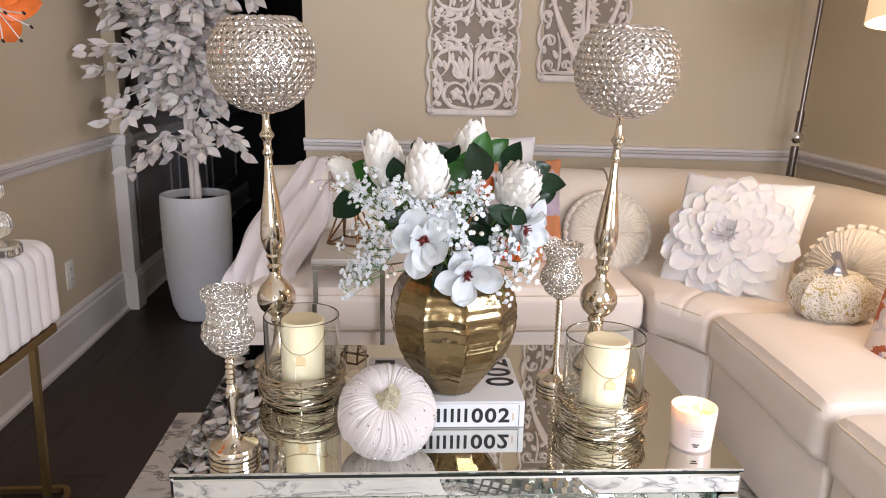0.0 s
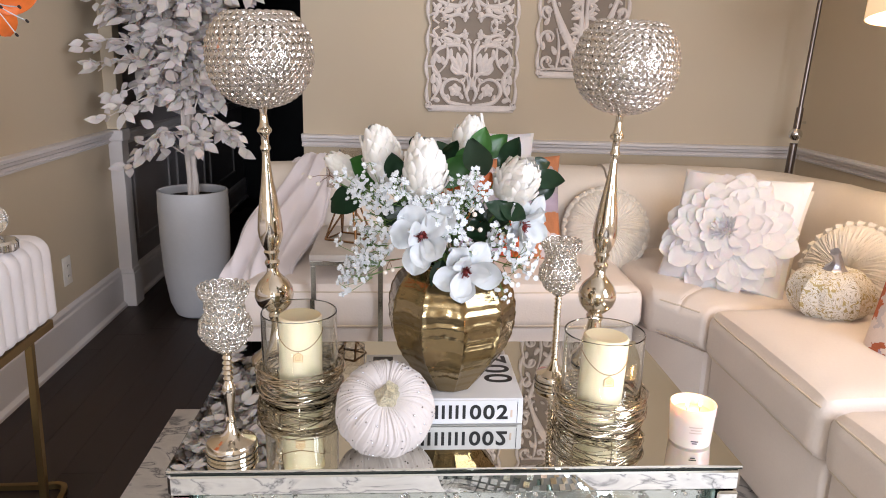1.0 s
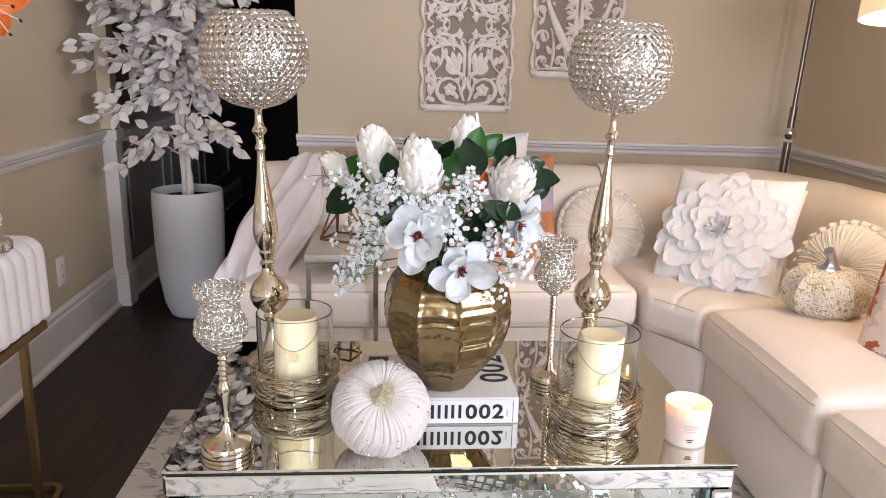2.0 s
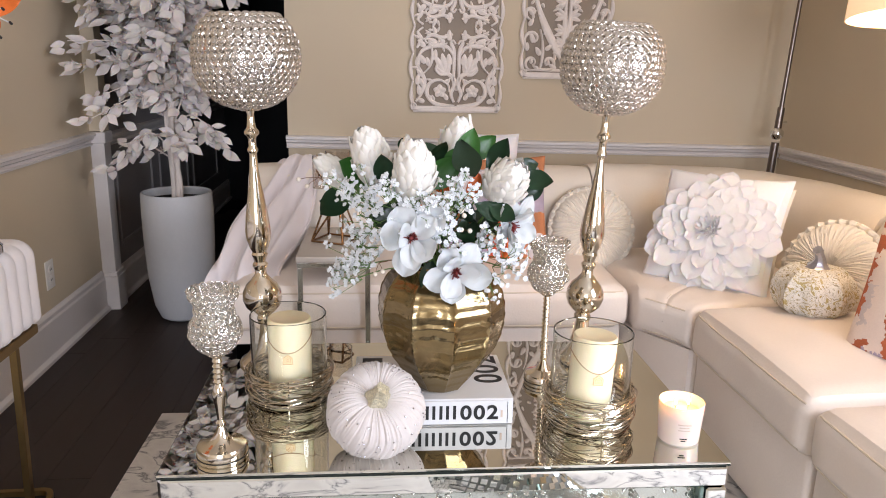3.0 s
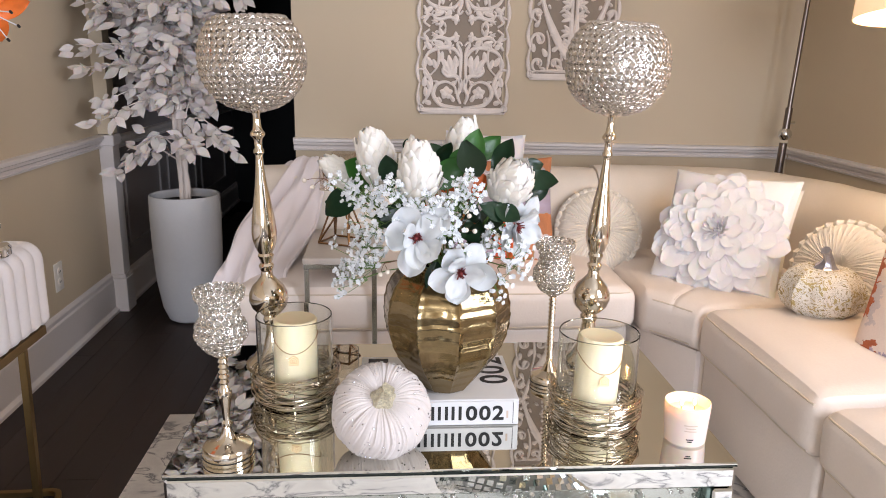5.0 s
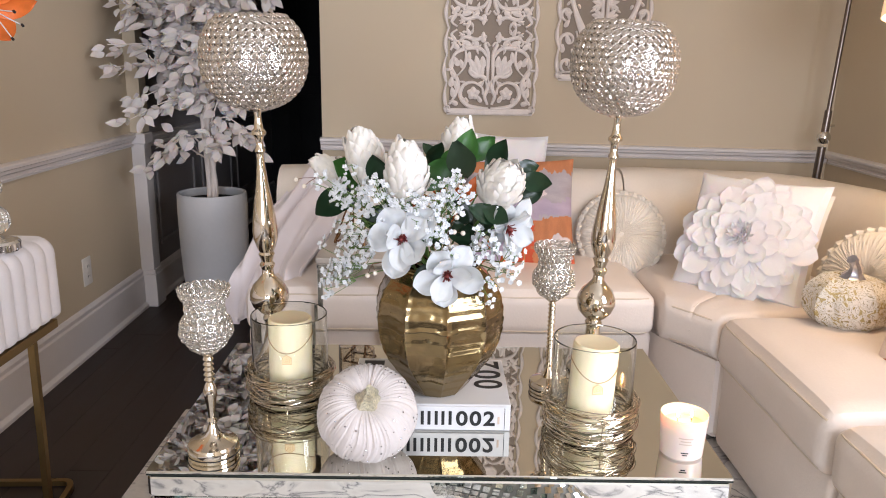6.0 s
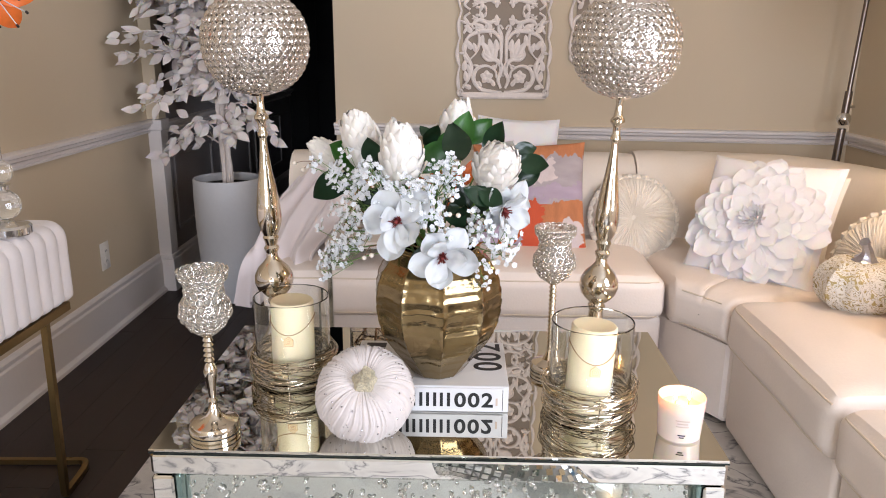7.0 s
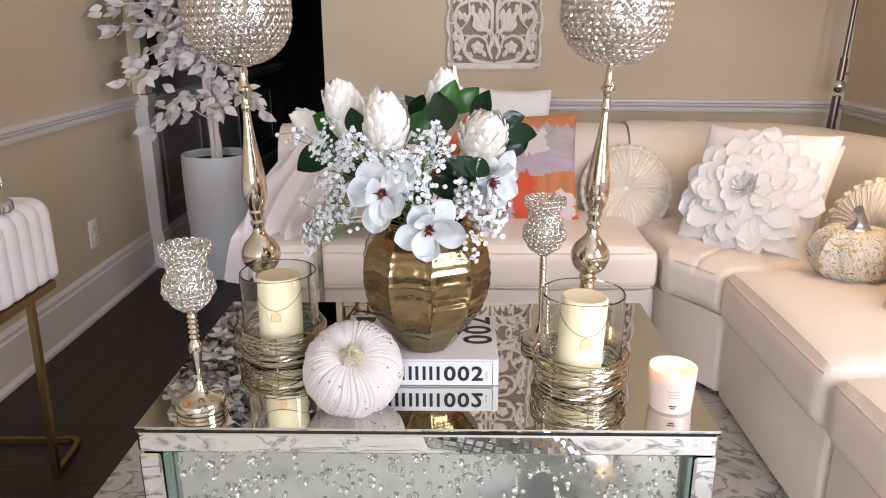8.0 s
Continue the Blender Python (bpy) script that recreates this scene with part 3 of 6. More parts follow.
TALL = [(0, 0.0), (0.062, 0.0), (0.064, 0.006), (0.060, 0.012), (0.045, 0.022), (0.030, 0.045), (0.020, 0.08), (0.017, 0.105), (0.021, 0.112), (0.021, 0.118),
        (0.017, 0.124), (0.028, 0.132), (0.040, 0.146), (0.0465, 0.165), (0.045, 0.182), (0.036, 0.200), (0.024, 0.212), (0.0145, 0.224), (0.013, 0.236), (0.018, 0.246),
        (0.018, 0.250), (0.013, 0.256), (0.0165, 0.268), (0.019, 0.274), (0.016, 0.280), (0.022, 0.292), (0.028, 0.312), (0.0295, 0.33), (0.027, 0.36), (0.021, 0.40),
        (0.0145, 0.44), (0.0100, 0.48), (0.0085, 0.505), (0.0085, 0.512), (0.012, 0.517), (0.012, 0.522), (0.0085, 0.528), (0.009, 0.545), (0.011, 0.550), (0.0165, 0.556),
        (0.0165, 0.562), (0.0105, 0.570), (0.0085, 0.585), (0.0075, 0.600), (0.011, 0.612), (0.011, 0.620), (0, 0.622)]


def globe_holder(at, lean, label):
    t = thing("candle_holder", at, label, "candle holder", "tall crystal globe candle holders")
    t.matrix_world = pose(*at, 0, lean, 0)
    part("stem", lathe(TALL, 48), SILVER, t, "polished champagne silver turned stem")
    globe = part("globe", lathe([(0.02, 0.608), (0.03, 0.613), (0.03, 0.616), (0, 0.617)], 24), SILVER, t, "bowl of ringed crystals")
    c, r = 0.724, 0.117
    beaded(globe, lambda z: r * max(0.02, 1 - abs((z - c) / 0.112) ** 2.2) ** 0.4545, c - 0.108, c + 0.094, 0, 0, 2 * BEAD, globe_gem, globe_ring, 300, 0.05)
    return t


globe_holder((-0.178, 1.923, TZ), -1.3, "tall silver candle holder with a round crystal globe")
globe_holder((0.597, 1.918, TZ), 2.7, "tall silver candle holder with a slightly leaning crystal globe")

# ---------------------------------------------------------------- small crystal goblets
GB = 0.0068
gob_gem = gem_mesh(GB * 0.72, "crystal", CRYSTAL, 8)
gob_ring = ring_mesh("crystal_setting", GB, 0.0013, CHROME, 12, 4)
GOB = [(0, 0), (0.045, 0), (0.0470, 0.002), (0.0470, 0.0075), (0.0462, 0.0085), (0.0470, 0.0095), (0.0475, 0.012), (0.0470, 0.022), (0.0445, 0.027), (0.036, 0.031), (0.022, 0.035), (0.0150, 0.042), (0.0105, 0.053), (0.0070, 0.066), (0.0095, 0.070),
       (0.0095, 0.074), (0.006, 0.080), (0.0075, 0.100), (0.0115, 0.128), (0.013, 0.140), (0.009, 0.152), (0.006, 0.158), (0.0095, 0.163), (0.006, 0.169), (0.0098, 0.174), (0.006, 0.180),
       (0.0098, 0.185), (0.006, 0.191), (0.0098, 0.196), (0.006, 0.202), (0.0095, 0.207), (0.007, 0.213), (0.013, 0.219), (0.017, 0.222), (0, 0.223)]
GOB2 = [(0, 0), (0.041, 0), (0.043, 0.002), (0.043, 0.0075), (0.0422, 0.0085), (0.043, 0.0095), (0.0435, 0.012), (0.043, 0.020), (0.040, 0.025), (0.030, 0.029), (0.018, 0.034), (0.011, 0.046), (0.0065, 0.056)]
zz = 0.060
while zz < 0.205:
    GOB2 += [(0.0088, zz + 0.004), (0.0058, zz + 0.010)]
    zz += 0.010
GOB2 += [(0.012, 0.214), (0.016, 0.218), (0, 0.219)]


def goblet(at, profile, label, cup):
    t = thing("candle_goblet", at, label, "candle holder", "small crystal goblets")
    part("stem", lathe(profile, 36), SILVER, t, "polished silver beaded stem")
    foot = profile[3][0]
    part("felt_line", lathe([(foot - 0.0004, 0.0074), (foot + 0.0006, 0.0078), (foot + 0.0006, 0.0092), (foot - 0.0004, 0.0096)], 36), INK, t)
    z0 = profile[-1][1]
    pts = [(0.0, 0.018), (0.018, 0.034), (0.038, 0.0455), (0.055, 0.044), (0.075, 0.034), (0.092, 0.0335), (0.112, 0.0425), (0.13, 0.046)]

    def rad(z):
        h = (z - z0)
        for (a, ra), (b, rb) in zip(pts, pts[1:]):
            if h <= b:
                f = (h - a) / (b - a)
                f = f * f * (3 - 2 * f)
                return ra + (rb - ra) * f
        return pts[-1][1]
    beaded(t, rad, z0 + 0.006, z0 + 0.122, 0, 0, 2 * GB, gob_gem, gob_ring, 300, 0.22)
    return t


goblet((-0.194, 1.476, TZ), [(r, z if z < 0.04 else 0.04 + 0.91 * (z - 0.04)) for r, z in GOB], "silver candle goblet with a tulip cup of ringed crystals", 0)
goblet((0.478, 1.783, TZ), GOB2, "silver candle goblet with a beaded stem and crystal cup", 0)


# ---------------------------------------------------------------- hurricane candles in wire nests
def hurricane(at, label, tilt, tag_turn, glass_r=0.082, height=0.222):
    t = thing("hurricane_vase", at, label, "candle vase", "hurricane vases")
    g = part("glass", lathe([(0, 0.004), (glass_r - 0.004, 0.004), (glass_r, 0.008), (glass_r, height - 0.002), (glass_r - 0.0015, height), (glass_r - 0.003, height - 0.002),
                             (glass_r - 0.003, 0.012), (0, 0.010)], 64), GLASS, t, "clear glass cylinder")
    g.visible_shadow = False
    r = random.Random(int(at[0] * 1000))
    for k in range(34):
        rim = k < 12
        rr, z = glass_r + r.uniform(0.004, 0.015), r.uniform(0.052, 0.066) if rim else r.uniform(0.008, 0.050)
        a1, a2, ph, ph2 = r.uniform(0.002, 0.008) if rim else r.uniform(0.010, 0.034), r.uniform(0.0, 0.008), r.random() * 6.3, r.random() * 6.3
        pts = []
        for i in range(40):
            a = 2 * math.pi * i / 40
            h = min(0.074, max(0.003, z + a1 * math.sin(a + ph) + a2 * math.sin(2 * a + ph2)))
            q = rr + 0.003 * math.sin(3 * a + ph2) - 0.008 * max(0.0, 1 - h / 0.03)
            pts.append((q * math.cos(a), q * math.sin(a), h))
        part("wire", tube(pts, 0.00095, 5, closed=True), WIRE, t)
    for k in range(7):
        a = 2 * math.pi * k / 7 + 0.3
        q = glass_r + 0.004
        part("post", tube([((q - 0.002) * math.cos(a), (q - 0.002) * math.sin(a), 0.002), ((q + 0.004) * math.cos(a), (q + 0.004) * math.sin(a), 0.036), (q * math.cos(a), q * math.sin(a), 0.068)], 0.0014, 5), WIRE, t)
    return t


def pillar(at, r, h, label, lean):
    t = thing("pillar_candle", at, label, "candle", "pillar candles")
    t.matrix_world = pose(*at, 0, lean, 0)
    body = part("wax", lathe([(0, 0), (r - 0.002, 0), (r, 0.003), (r, h - 0.004), (r - 0.003, h), (r - 0.010, h - 0.001), (r * 0.5, h - 0.004), (0.004, h - 0.005), (0, h - 0.005)], 48), WAX, t)
    cord = []
    for i in range(48):
        a = 2 * math.pi * i / 48
        front = max(0.0, math.cos(a + math.pi / 2))
        cord.append(((r + 0.0012) * math.cos(a), (r + 0.0012) * math.sin(a), h * 0.80 - 0.032 * front ** 1.6))
    part("cord", tube(cord, 0.0009, 5, closed=True), TAGWOOD, t)
    tag = part("tag", prism(bmesh.new(), [(-0.0105, -0.010), (0.0105, -0.010), (0.0105, 0.005), (0, 0.013), (-0.0105, 0.005)], 0, 0.002), TAGPALE, t, "small house-shaped tag")
    tag.matrix_basis = Matrix.Translation((0.001, -r - 0.001, h * 0.80 - 0.046)) @ Matrix.Rotation(radians(90), 4, "X")
    for q in (0.9, 0.55, 0.25):
        ring = [(-0.0105 * q, -0.010 * q, 0.0022), (0.0105 * q, -0.010 * q, 0.0022), (0.0105 * q, 0.005 * q, 0.0022), (0, 0.013 * q, 0.0022), (-0.0105 * q, 0.005 * q, 0.0022)]
        part("groove", tube(ring, 0.0006, 4, closed=True), TAGLINE, tag)
    return t


hurricane((-0.099, 1.742, TZ), "glass hurricane vase in a tangled champagne wire nest", 0, 0, 0.082, 0.190)
pillar((-0.098, 1.735, TZ + 0.013), 0.0465, 0.170, "ivory pillar candle with a cord and house tag", 0.8)
hurricane((0.538, 1.604, TZ), "glass hurricane vase in a wide champagne wire nest", 0, 0, 0.082, 0.196)
pillar((0.533, 1.597, TZ + 0.013), 0.0455, 0.176, "ivory pillar candle leaning slightly with a cord and tag", 2.5)

# ---------------------------------------------------------------- lit jar candle
jar = thing("jar_candle", (0.697, 1.506, TZ), "white ceramic jar candle burning with two wicks", "candle")
part("jar", lathe([(0, 0), (0.037, 0), (0.040, 0.004), (0.0445, 0.082), (0.0435, 0.084), (0.0415, 0.082), (0.039, 0.060), (0, 0.058)], 48), CERAMIC, jar)
part("molten_wax", lathe([(0, 0.063), (0.0388, 0.063), (0.0392, 0.062)], 36), MELT, jar)
for x in (-0.012, 0.014):
    part("flame", lathe([(0, 0.072), (0.0028, 0.076), (0.0034, 0.080), (0.002, 0.087), (0, 0.093)], 10, at=(x, 0.0, 0)), FLAME, jar, "small warm flame")
    part("wick", tube([(x, 0, 0.064), (x, 0, 0.074)], 0.0009, 5), INK, jar)
for z, w in ((0.050, 0.026), (0.044, 0.019), (0.038, 0.023), (0.020, 0.014), (0.0155, 0.009)):
    bm = bmesh.new()
    r = 0.0402 + 0.0045 * (z / 0.082)
    row = []
    for i in range(9):
        a = radians(-100) + (i / 8 - 0.5) * w / r
        row.append([bm.verts.new(((r + 0.0004) * math.cos(a), (r + 0.0004) * math.sin(a), z + d)) for d in (-0.0011, 0.0011)])
    for lo, hi in zip(row, row[1:]):
        bm.faces.new((lo[0], hi[0], hi[1], lo[1]))
    part("label_line", bm, FAINT if z > 0.025 else INK, jar)
bulb("candle_light", (0.697, 1.506, TZ + 0.088), 0.55, (1.0, 0.56, 0.24), 0.012)

# ---------------------------------------------------------------- boxed book
book = thing("book", (0, 0, 0), "thick white boxed coffee-table book with black lettering", "book")
BX0, BX1, BY0, BY1, BZ = 0.045, 0.373, 1.576, 1.812, TZ + 0.058
part("case", boxbm(BX0, BX1, BY0 + 0.004, BY1, TZ + 0.0005, BZ, bevel=0.0015, seg=1), PAPER, book, "", False)
part("spine", boxbm(BX0 + 0.001, BX1 - 0.010, BY0, BY0 + 0.0045, TZ + 0.0035, BZ - 0.003, bevel=0.001, seg=1), PAPER, book, "", False)


def words(name, text, size, m, parent):
    cu = bpy.data.curves.new(name, "FONT")
    cu.body, cu.size, cu.extrude, cu.align_x, cu.align_y = text, size, 0.0004, "LEFT", "BOTTOM_BASELINE"
    cu.offset = 0.0011
    tmp = new(name, cu)
    me = bpy.data.meshes.new_from_object(tmp.evaluated_get(bpy.context.evaluated_depsgraph_get()))
    bpy.data.objects.remove(tmp)
    me.materials.clear()
    me.materials.append(INK)
    ob = new(name, me)
    ob.parent = parent
    ob.matrix_basis = m
    return ob


for k, ch in enumerate("002"):
    words("digit", ch, 0.043, Matrix.Translation((0.263 + 0.0275 * k, BY0 - 0.0006, TZ + 0.015)) @ Matrix.Rotation(radians(90), 4, "X") @ Matrix.Diagonal((1.12, 1, 1, 1)), book)
for x in (0.122, 0.150, 0.178, 0.206, 0.234):
    for dx in (0.0, 0.0145):
        part("title_bar", boxbm(x + dx, x + dx + 0.0062, BY0 - 0.0008, BY0 + 0.001, TZ + 0.015, TZ + 0.045), INK, book, "", False)
part("spine_line", boxbm(0.3605, 0.3615, BY0 - 0.0006, BY0 + 0.001, TZ + 0.006, TZ + 0.052), INK, book, "", False)
part("signature_bar", boxbm(0.347, 0.351, BY0 - 0.0008, BY0 + 0.001, TZ + 0.018, TZ + 0.034), FAINT, book, "", False)
for k, ch in enumerate("002"):
    words("digit", ch, 0.084, Matrix.Translation((0.362, 1.655 + 0.051 * k, BZ + 0.0004)) @ Matrix.Rotation(radians(90), 4, "Z") @ Matrix.Diagonal((1.08, 1, 1, 1)), book)
part("title_bar", boxbm(0.060, 0.105, 1.772, 1.798, BZ - 0.001, BZ + 0.0005), INK, book, "", False)
part("title_bar", boxbm(0.060, 0.082, 1.70, 1.76, BZ - 0.001, BZ + 0.0005), INK, book, "", False)

# ---------------------------------------------------------------- golden vase
VX, VY = 0.226, 1.654
SIDES = 10
VP = [(0, 0.0), (0.046, 0.0), (0.051, 0.003), (0.058, 0.012), (0.070, 0.028), (0.083, 0.045), (0.096, 0.062), (0.108, 0.080), (0.118, 0.100), (0.1255, 0.122), (0.1300, 0.146), (0.1315, 0.168),
      (0.1300, 0.190), (0.1255, 0.212), (0.117, 0.232), (0.105, 0.248), (0.092, 0.259), (0.084, 0.266), (0.082, 0.272)]
dense = []
for (r0, z0), (r1, z1) in zip(VP, VP[1:]):
    for k in range(5):
        dense.append((r0 + (r1 - r0) * k / 5, z0 + (z1 - z0) * k / 5))
dense += [(0.082, 0.272), (0.079, 0.271), (0.079, 0.255), (0.10, 0.22), (0, 0.05)]


def facet(a, z):
    w = 2 * math.pi / SIDES
    i = int((a + 0.2) / w)
    u = ((a + 0.2) % w) / w - 0.5
    flat = math.cos(w / 2) / math.cos(u * w)
    mixv = 0.08 + 0.92 * flat
    groove = 1 + 0.014 * math.exp(-((abs(u) - 0.5) / 0.025) ** 2)
    step = ((z + 0.004 * noise.noise(Vector((i * 7.1, a * 3, 0))) + 0.007 * math.sin(i * 2.3) + 0.024 * u * u) / 0.0245) % 1.0
    return mixv * groove * (1 + 0.0145 * (step - 0.5) + 0.003 * noise.noise(Vector((a * 12, z * 60, i))))


vase = thing("vase", (VX, VY, BZ + 0.0006), "golden hammered vase with faceted panels standing on the book", "vase")
part("body", lathe(dense, 160, ridge=facet), GOLD, vase)
part("rim", lathe([(0.0800, 0.268), (0.0835, 0.270), (0.0850, 0.273), (0.0835, 0.276), (0.0800, 0.275), (0.0785, 0.271), (0.0800, 0.268)], 80, ridge=lambda a, z: 1 + 0.01 * math.cos(SIDES * a)), GOLD, vase, "rolled golden rim")

# ---------------------------------------------------------------- white velvet pumpkin
def pumpkin_form(r, h, lobes, depth, dip, seg=192, sharp=1.0, jitter=0.0):
    prof = []
    for k in range(41):
        a = -math.pi / 2 + math.pi * k / 40
        q = max(0.0, math.cos(a)) ** 0.72
        z = h / 2 * math.sin(a)
        fall = math.exp(-(q / 0.35) ** 2)
        prof.append((r * q, z - math.copysign(dip * fall, z)))
    def ridge(a, z):
        j = jitter * noise.noise(Vector((math.cos(a) * 3, math.sin(a) * 3, z * 4)))
        return 1 - depth * abs(math.sin(lobes * a / 2 + j * 6)) ** sharp + depth * 0.4
    return lathe([(max(p, 0.0005), z) for p, z in prof], seg, ridge=ridge)


pump = thing("pumpkin_ornament", (0, 0, 0), "white crushed velvet pumpkin with rhinestones leaning on the book", "pumpkin ornament")
pump.matrix_world = Matrix.Translation((0.092, 1.508, TZ + 0.074)) @ Matrix.Rotation(radians(40), 4, "X") @ Matrix.Rotation(radians(4), 4, "Y")
bm = pumpkin_form(0.0935, 0.134, 9, 0.022, 0.020, 300, 1.2, 0.25)
for v in bm.verts:
    a, q = math.atan2(v.co.y, v.co.x), math.hypot(v.co.x, v.co.y) / 0.096
    sw = a + 0.25 * noise.noise(v.co * 9)
    fold = noise.noise(Vector((math.cos(sw) * 9, math.sin(sw) * 9, v.co.z * 5))) + 0.6 * noise.noise(Vector((math.cos(sw) * 21, math.sin(sw) * 21, v.co.z * 9 + 4)))
    v.co += v.co.normalized() * (0.0026 * (1 - abs(fold) * 2) * (0.45 + 0.55 * min(1, q * 1.3)) + 0.0012 * noise.noise(v.co * 45))
part("cloth", bm, PUMPKINCLOTH, pump)
stem = tube(spline([(0, 0, 0.045), (0.001, 0, 0.062), (0.003, 0.002, 0.076), (0.008, 0.004, 0.086)], 6), [0.032 - 0.0190 * min(1, k / 9) ** 0.7 for k in range(19)], 30)
for v in stem.verts:
    v.co += v.co.normalized() * 0.0034 * math.sin(5 * math.atan2(v.co.y, v.co.x))
part("stem", stem, GLITTER, pump, "champagne glitter stem")
rs = gem_mesh(0.0019, "rhinestone", RHINESTONE, 6)
for k in range(150):
    zc = rng.uniform(-0.6, 0.86)
    a = rng.random() * 6.283
    s0 = math.asin(zc)
    q = max(0.0, math.cos(s0)) ** 0.72
    p = Vector((0.0955 * q * math.cos(a), 0.0955 * q * math.sin(a), 0.067 * zc - (0.018 * math.exp(-(q / 0.35) ** 2) if zc > 0 else 0)))
    p.z += 0.0022 * zc
    child("rhinestone", rs, pump, facing(p, Vector((p.x, p.y, p.z * 1.6)), 0, rng.uniform(0.7, 1.2)))

# ---------------------------------------------------------------- bouquet
def petal(length, width, cup, curl, nu=5, nv=7, tip=0.6, wave=0.0, seed=0.0, base=0.25, blunt=0.75):
    """A petal or leaf growing along +y from the origin, cupped across and curled along, with thickness given by two skins."""
    bm = bmesh.new()
    rows = []
    for j in range(nv + 1):
        t = j / nv
        w = width / 2 * (base + (1 - base) * math.sin(math.pi * min(1, t * 0.5 / tip) )) if t < tip else width / 2 * max(0.02, math.cos((t - tip) / (1 - tip) * math.pi / 2)) ** blunt
        ang = curl * t
        y = length * (math.sin(ang) / ang if abs(ang) > 1e-4 else 1.0) * t
        z = length * t * ((1 - math.cos(ang)) / ang if abs(ang) > 1e-4 else 0.0)
        row = []
        for i in range(nu + 1):
            u = 2 * i / nu - 1
            zz = z + cup * width * (u * u) * (0.3 + 0.7 * math.sin(math.pi * min(t, 0.9)))
            zz += wave * noise.noise(Vector((u * 1.6 + seed, t * 2.5 + seed, seed)))
            row.append(bm.verts.new((u * w, y, zz)))
        rows.append(row)
    for lo, hi in zip(rows, rows[1:]):
        for i in range(nu):
            bm.faces.new((lo[i], lo[i + 1], hi[i + 1], hi[i]))
    return bm


def to_mesh(bm, name, material):
    me = bpy.data.meshes.new(name)
    bm.normal_update()
    bm.to_mesh(me)
    bm.free()
    for p in me.polygons:
        p.use_smooth = True
    me.materials.append(material)
    return me


bouquet = thing("bouquet", (0, 0, 0), "white proteas, magnolias and gypsophila with green leaves in the golden vase", "flowers")
RIM = Vector((VX, VY, BZ + 0.262))


def axis_pose(p, d, spin=0.0):
    return facing(p, d, spin)


protea_petals = [to_mesh(petal(0.040, 0.029, 0.26, 0.30 + 0.22 * k, 4, 6, 0.50, 0.002, k * 3.1, 0.45), "petal", PROTEA) for k in range(3)]


def protea(p, d, r, h, spin):
    """An ivory protea bud: scale-like petals in rising whorls round a closed core."""
    d = Vector(d).normalized()
    m = axis_pose(p, d, spin)
    core = lathe([(0.004, -h * 0.5), (r * 0.55, -h * 0.42), (r * 0.80, -h * 0.2), (r * 0.82, h * 0.05), (r * 0.62, h * 0.32), (r * 0.3, h * 0.46), (0, h * 0.48)], 20)
    bmesh.ops.transform(core, verts=core.verts, matrix=m)
    head = part("protea", core, PROTEA, bouquet, "ivory protea bud")
    rr = random.Random(int(spin * 100) + 7)
    rows = 9
    for row in range(rows):
        f = row / (rows - 1)
        z = -h * 0.46 + h * 0.80 * f
        e = z / (h * 0.64)
        rad = r * math.sqrt(max(0.03, 1 - e * e)) * (1.0 if z < 0 else 1.0 - 0.12 * e)
        slope = -r * e / (h * 0.64) / math.sqrt(max(0.06, 1 - e * e))
        n = max(5, int(11 * rad / r))
        for k in range(n):
            a = 2 * math.pi * (k + 0.5 * (row % 2)) / n + rr.uniform(-0.1, 0.1)
            tilt = math.atan2(1.0, slope) - radians(7 + rr.uniform(-4, 6))
            sc = r / 0.050 * rr.uniform(1.05, 1.32)
            q = m @ Matrix.Rotation(a - math.pi / 2, 4, "Z") @ Matrix.Translation((0, rad * 0.90, z)) @ Matrix.Rotation(tilt, 4, "X") @ Matrix.Scale(sc, 4)
            child("petal", protea_petals[rr.randrange(3)], head, q)
    stalk(p - d * h * 0.4)
    return head


def stalk(p):
    pts = spline([tuple(p), tuple(p.lerp(RIM, 0.55) + Vector((0, 0, -0.012))), tuple(RIM + Vector(((p.x - RIM.x) * 0.22, (p.y - RIM.y) * 0.22, -0.02)))], 6)
    part("stalk", tube(pts, 0.0028, 6), LIGHTGREEN, bouquet)


magnolia_petals = [to_mesh(petal(0.088, 0.070, 0.15, 0.75 - 0.5 * k, 8, 12, 0.60, 0.012, 2.0 + k * 1.7, 0.34, 0.62), "petal", PETAL) for k in range(3)]


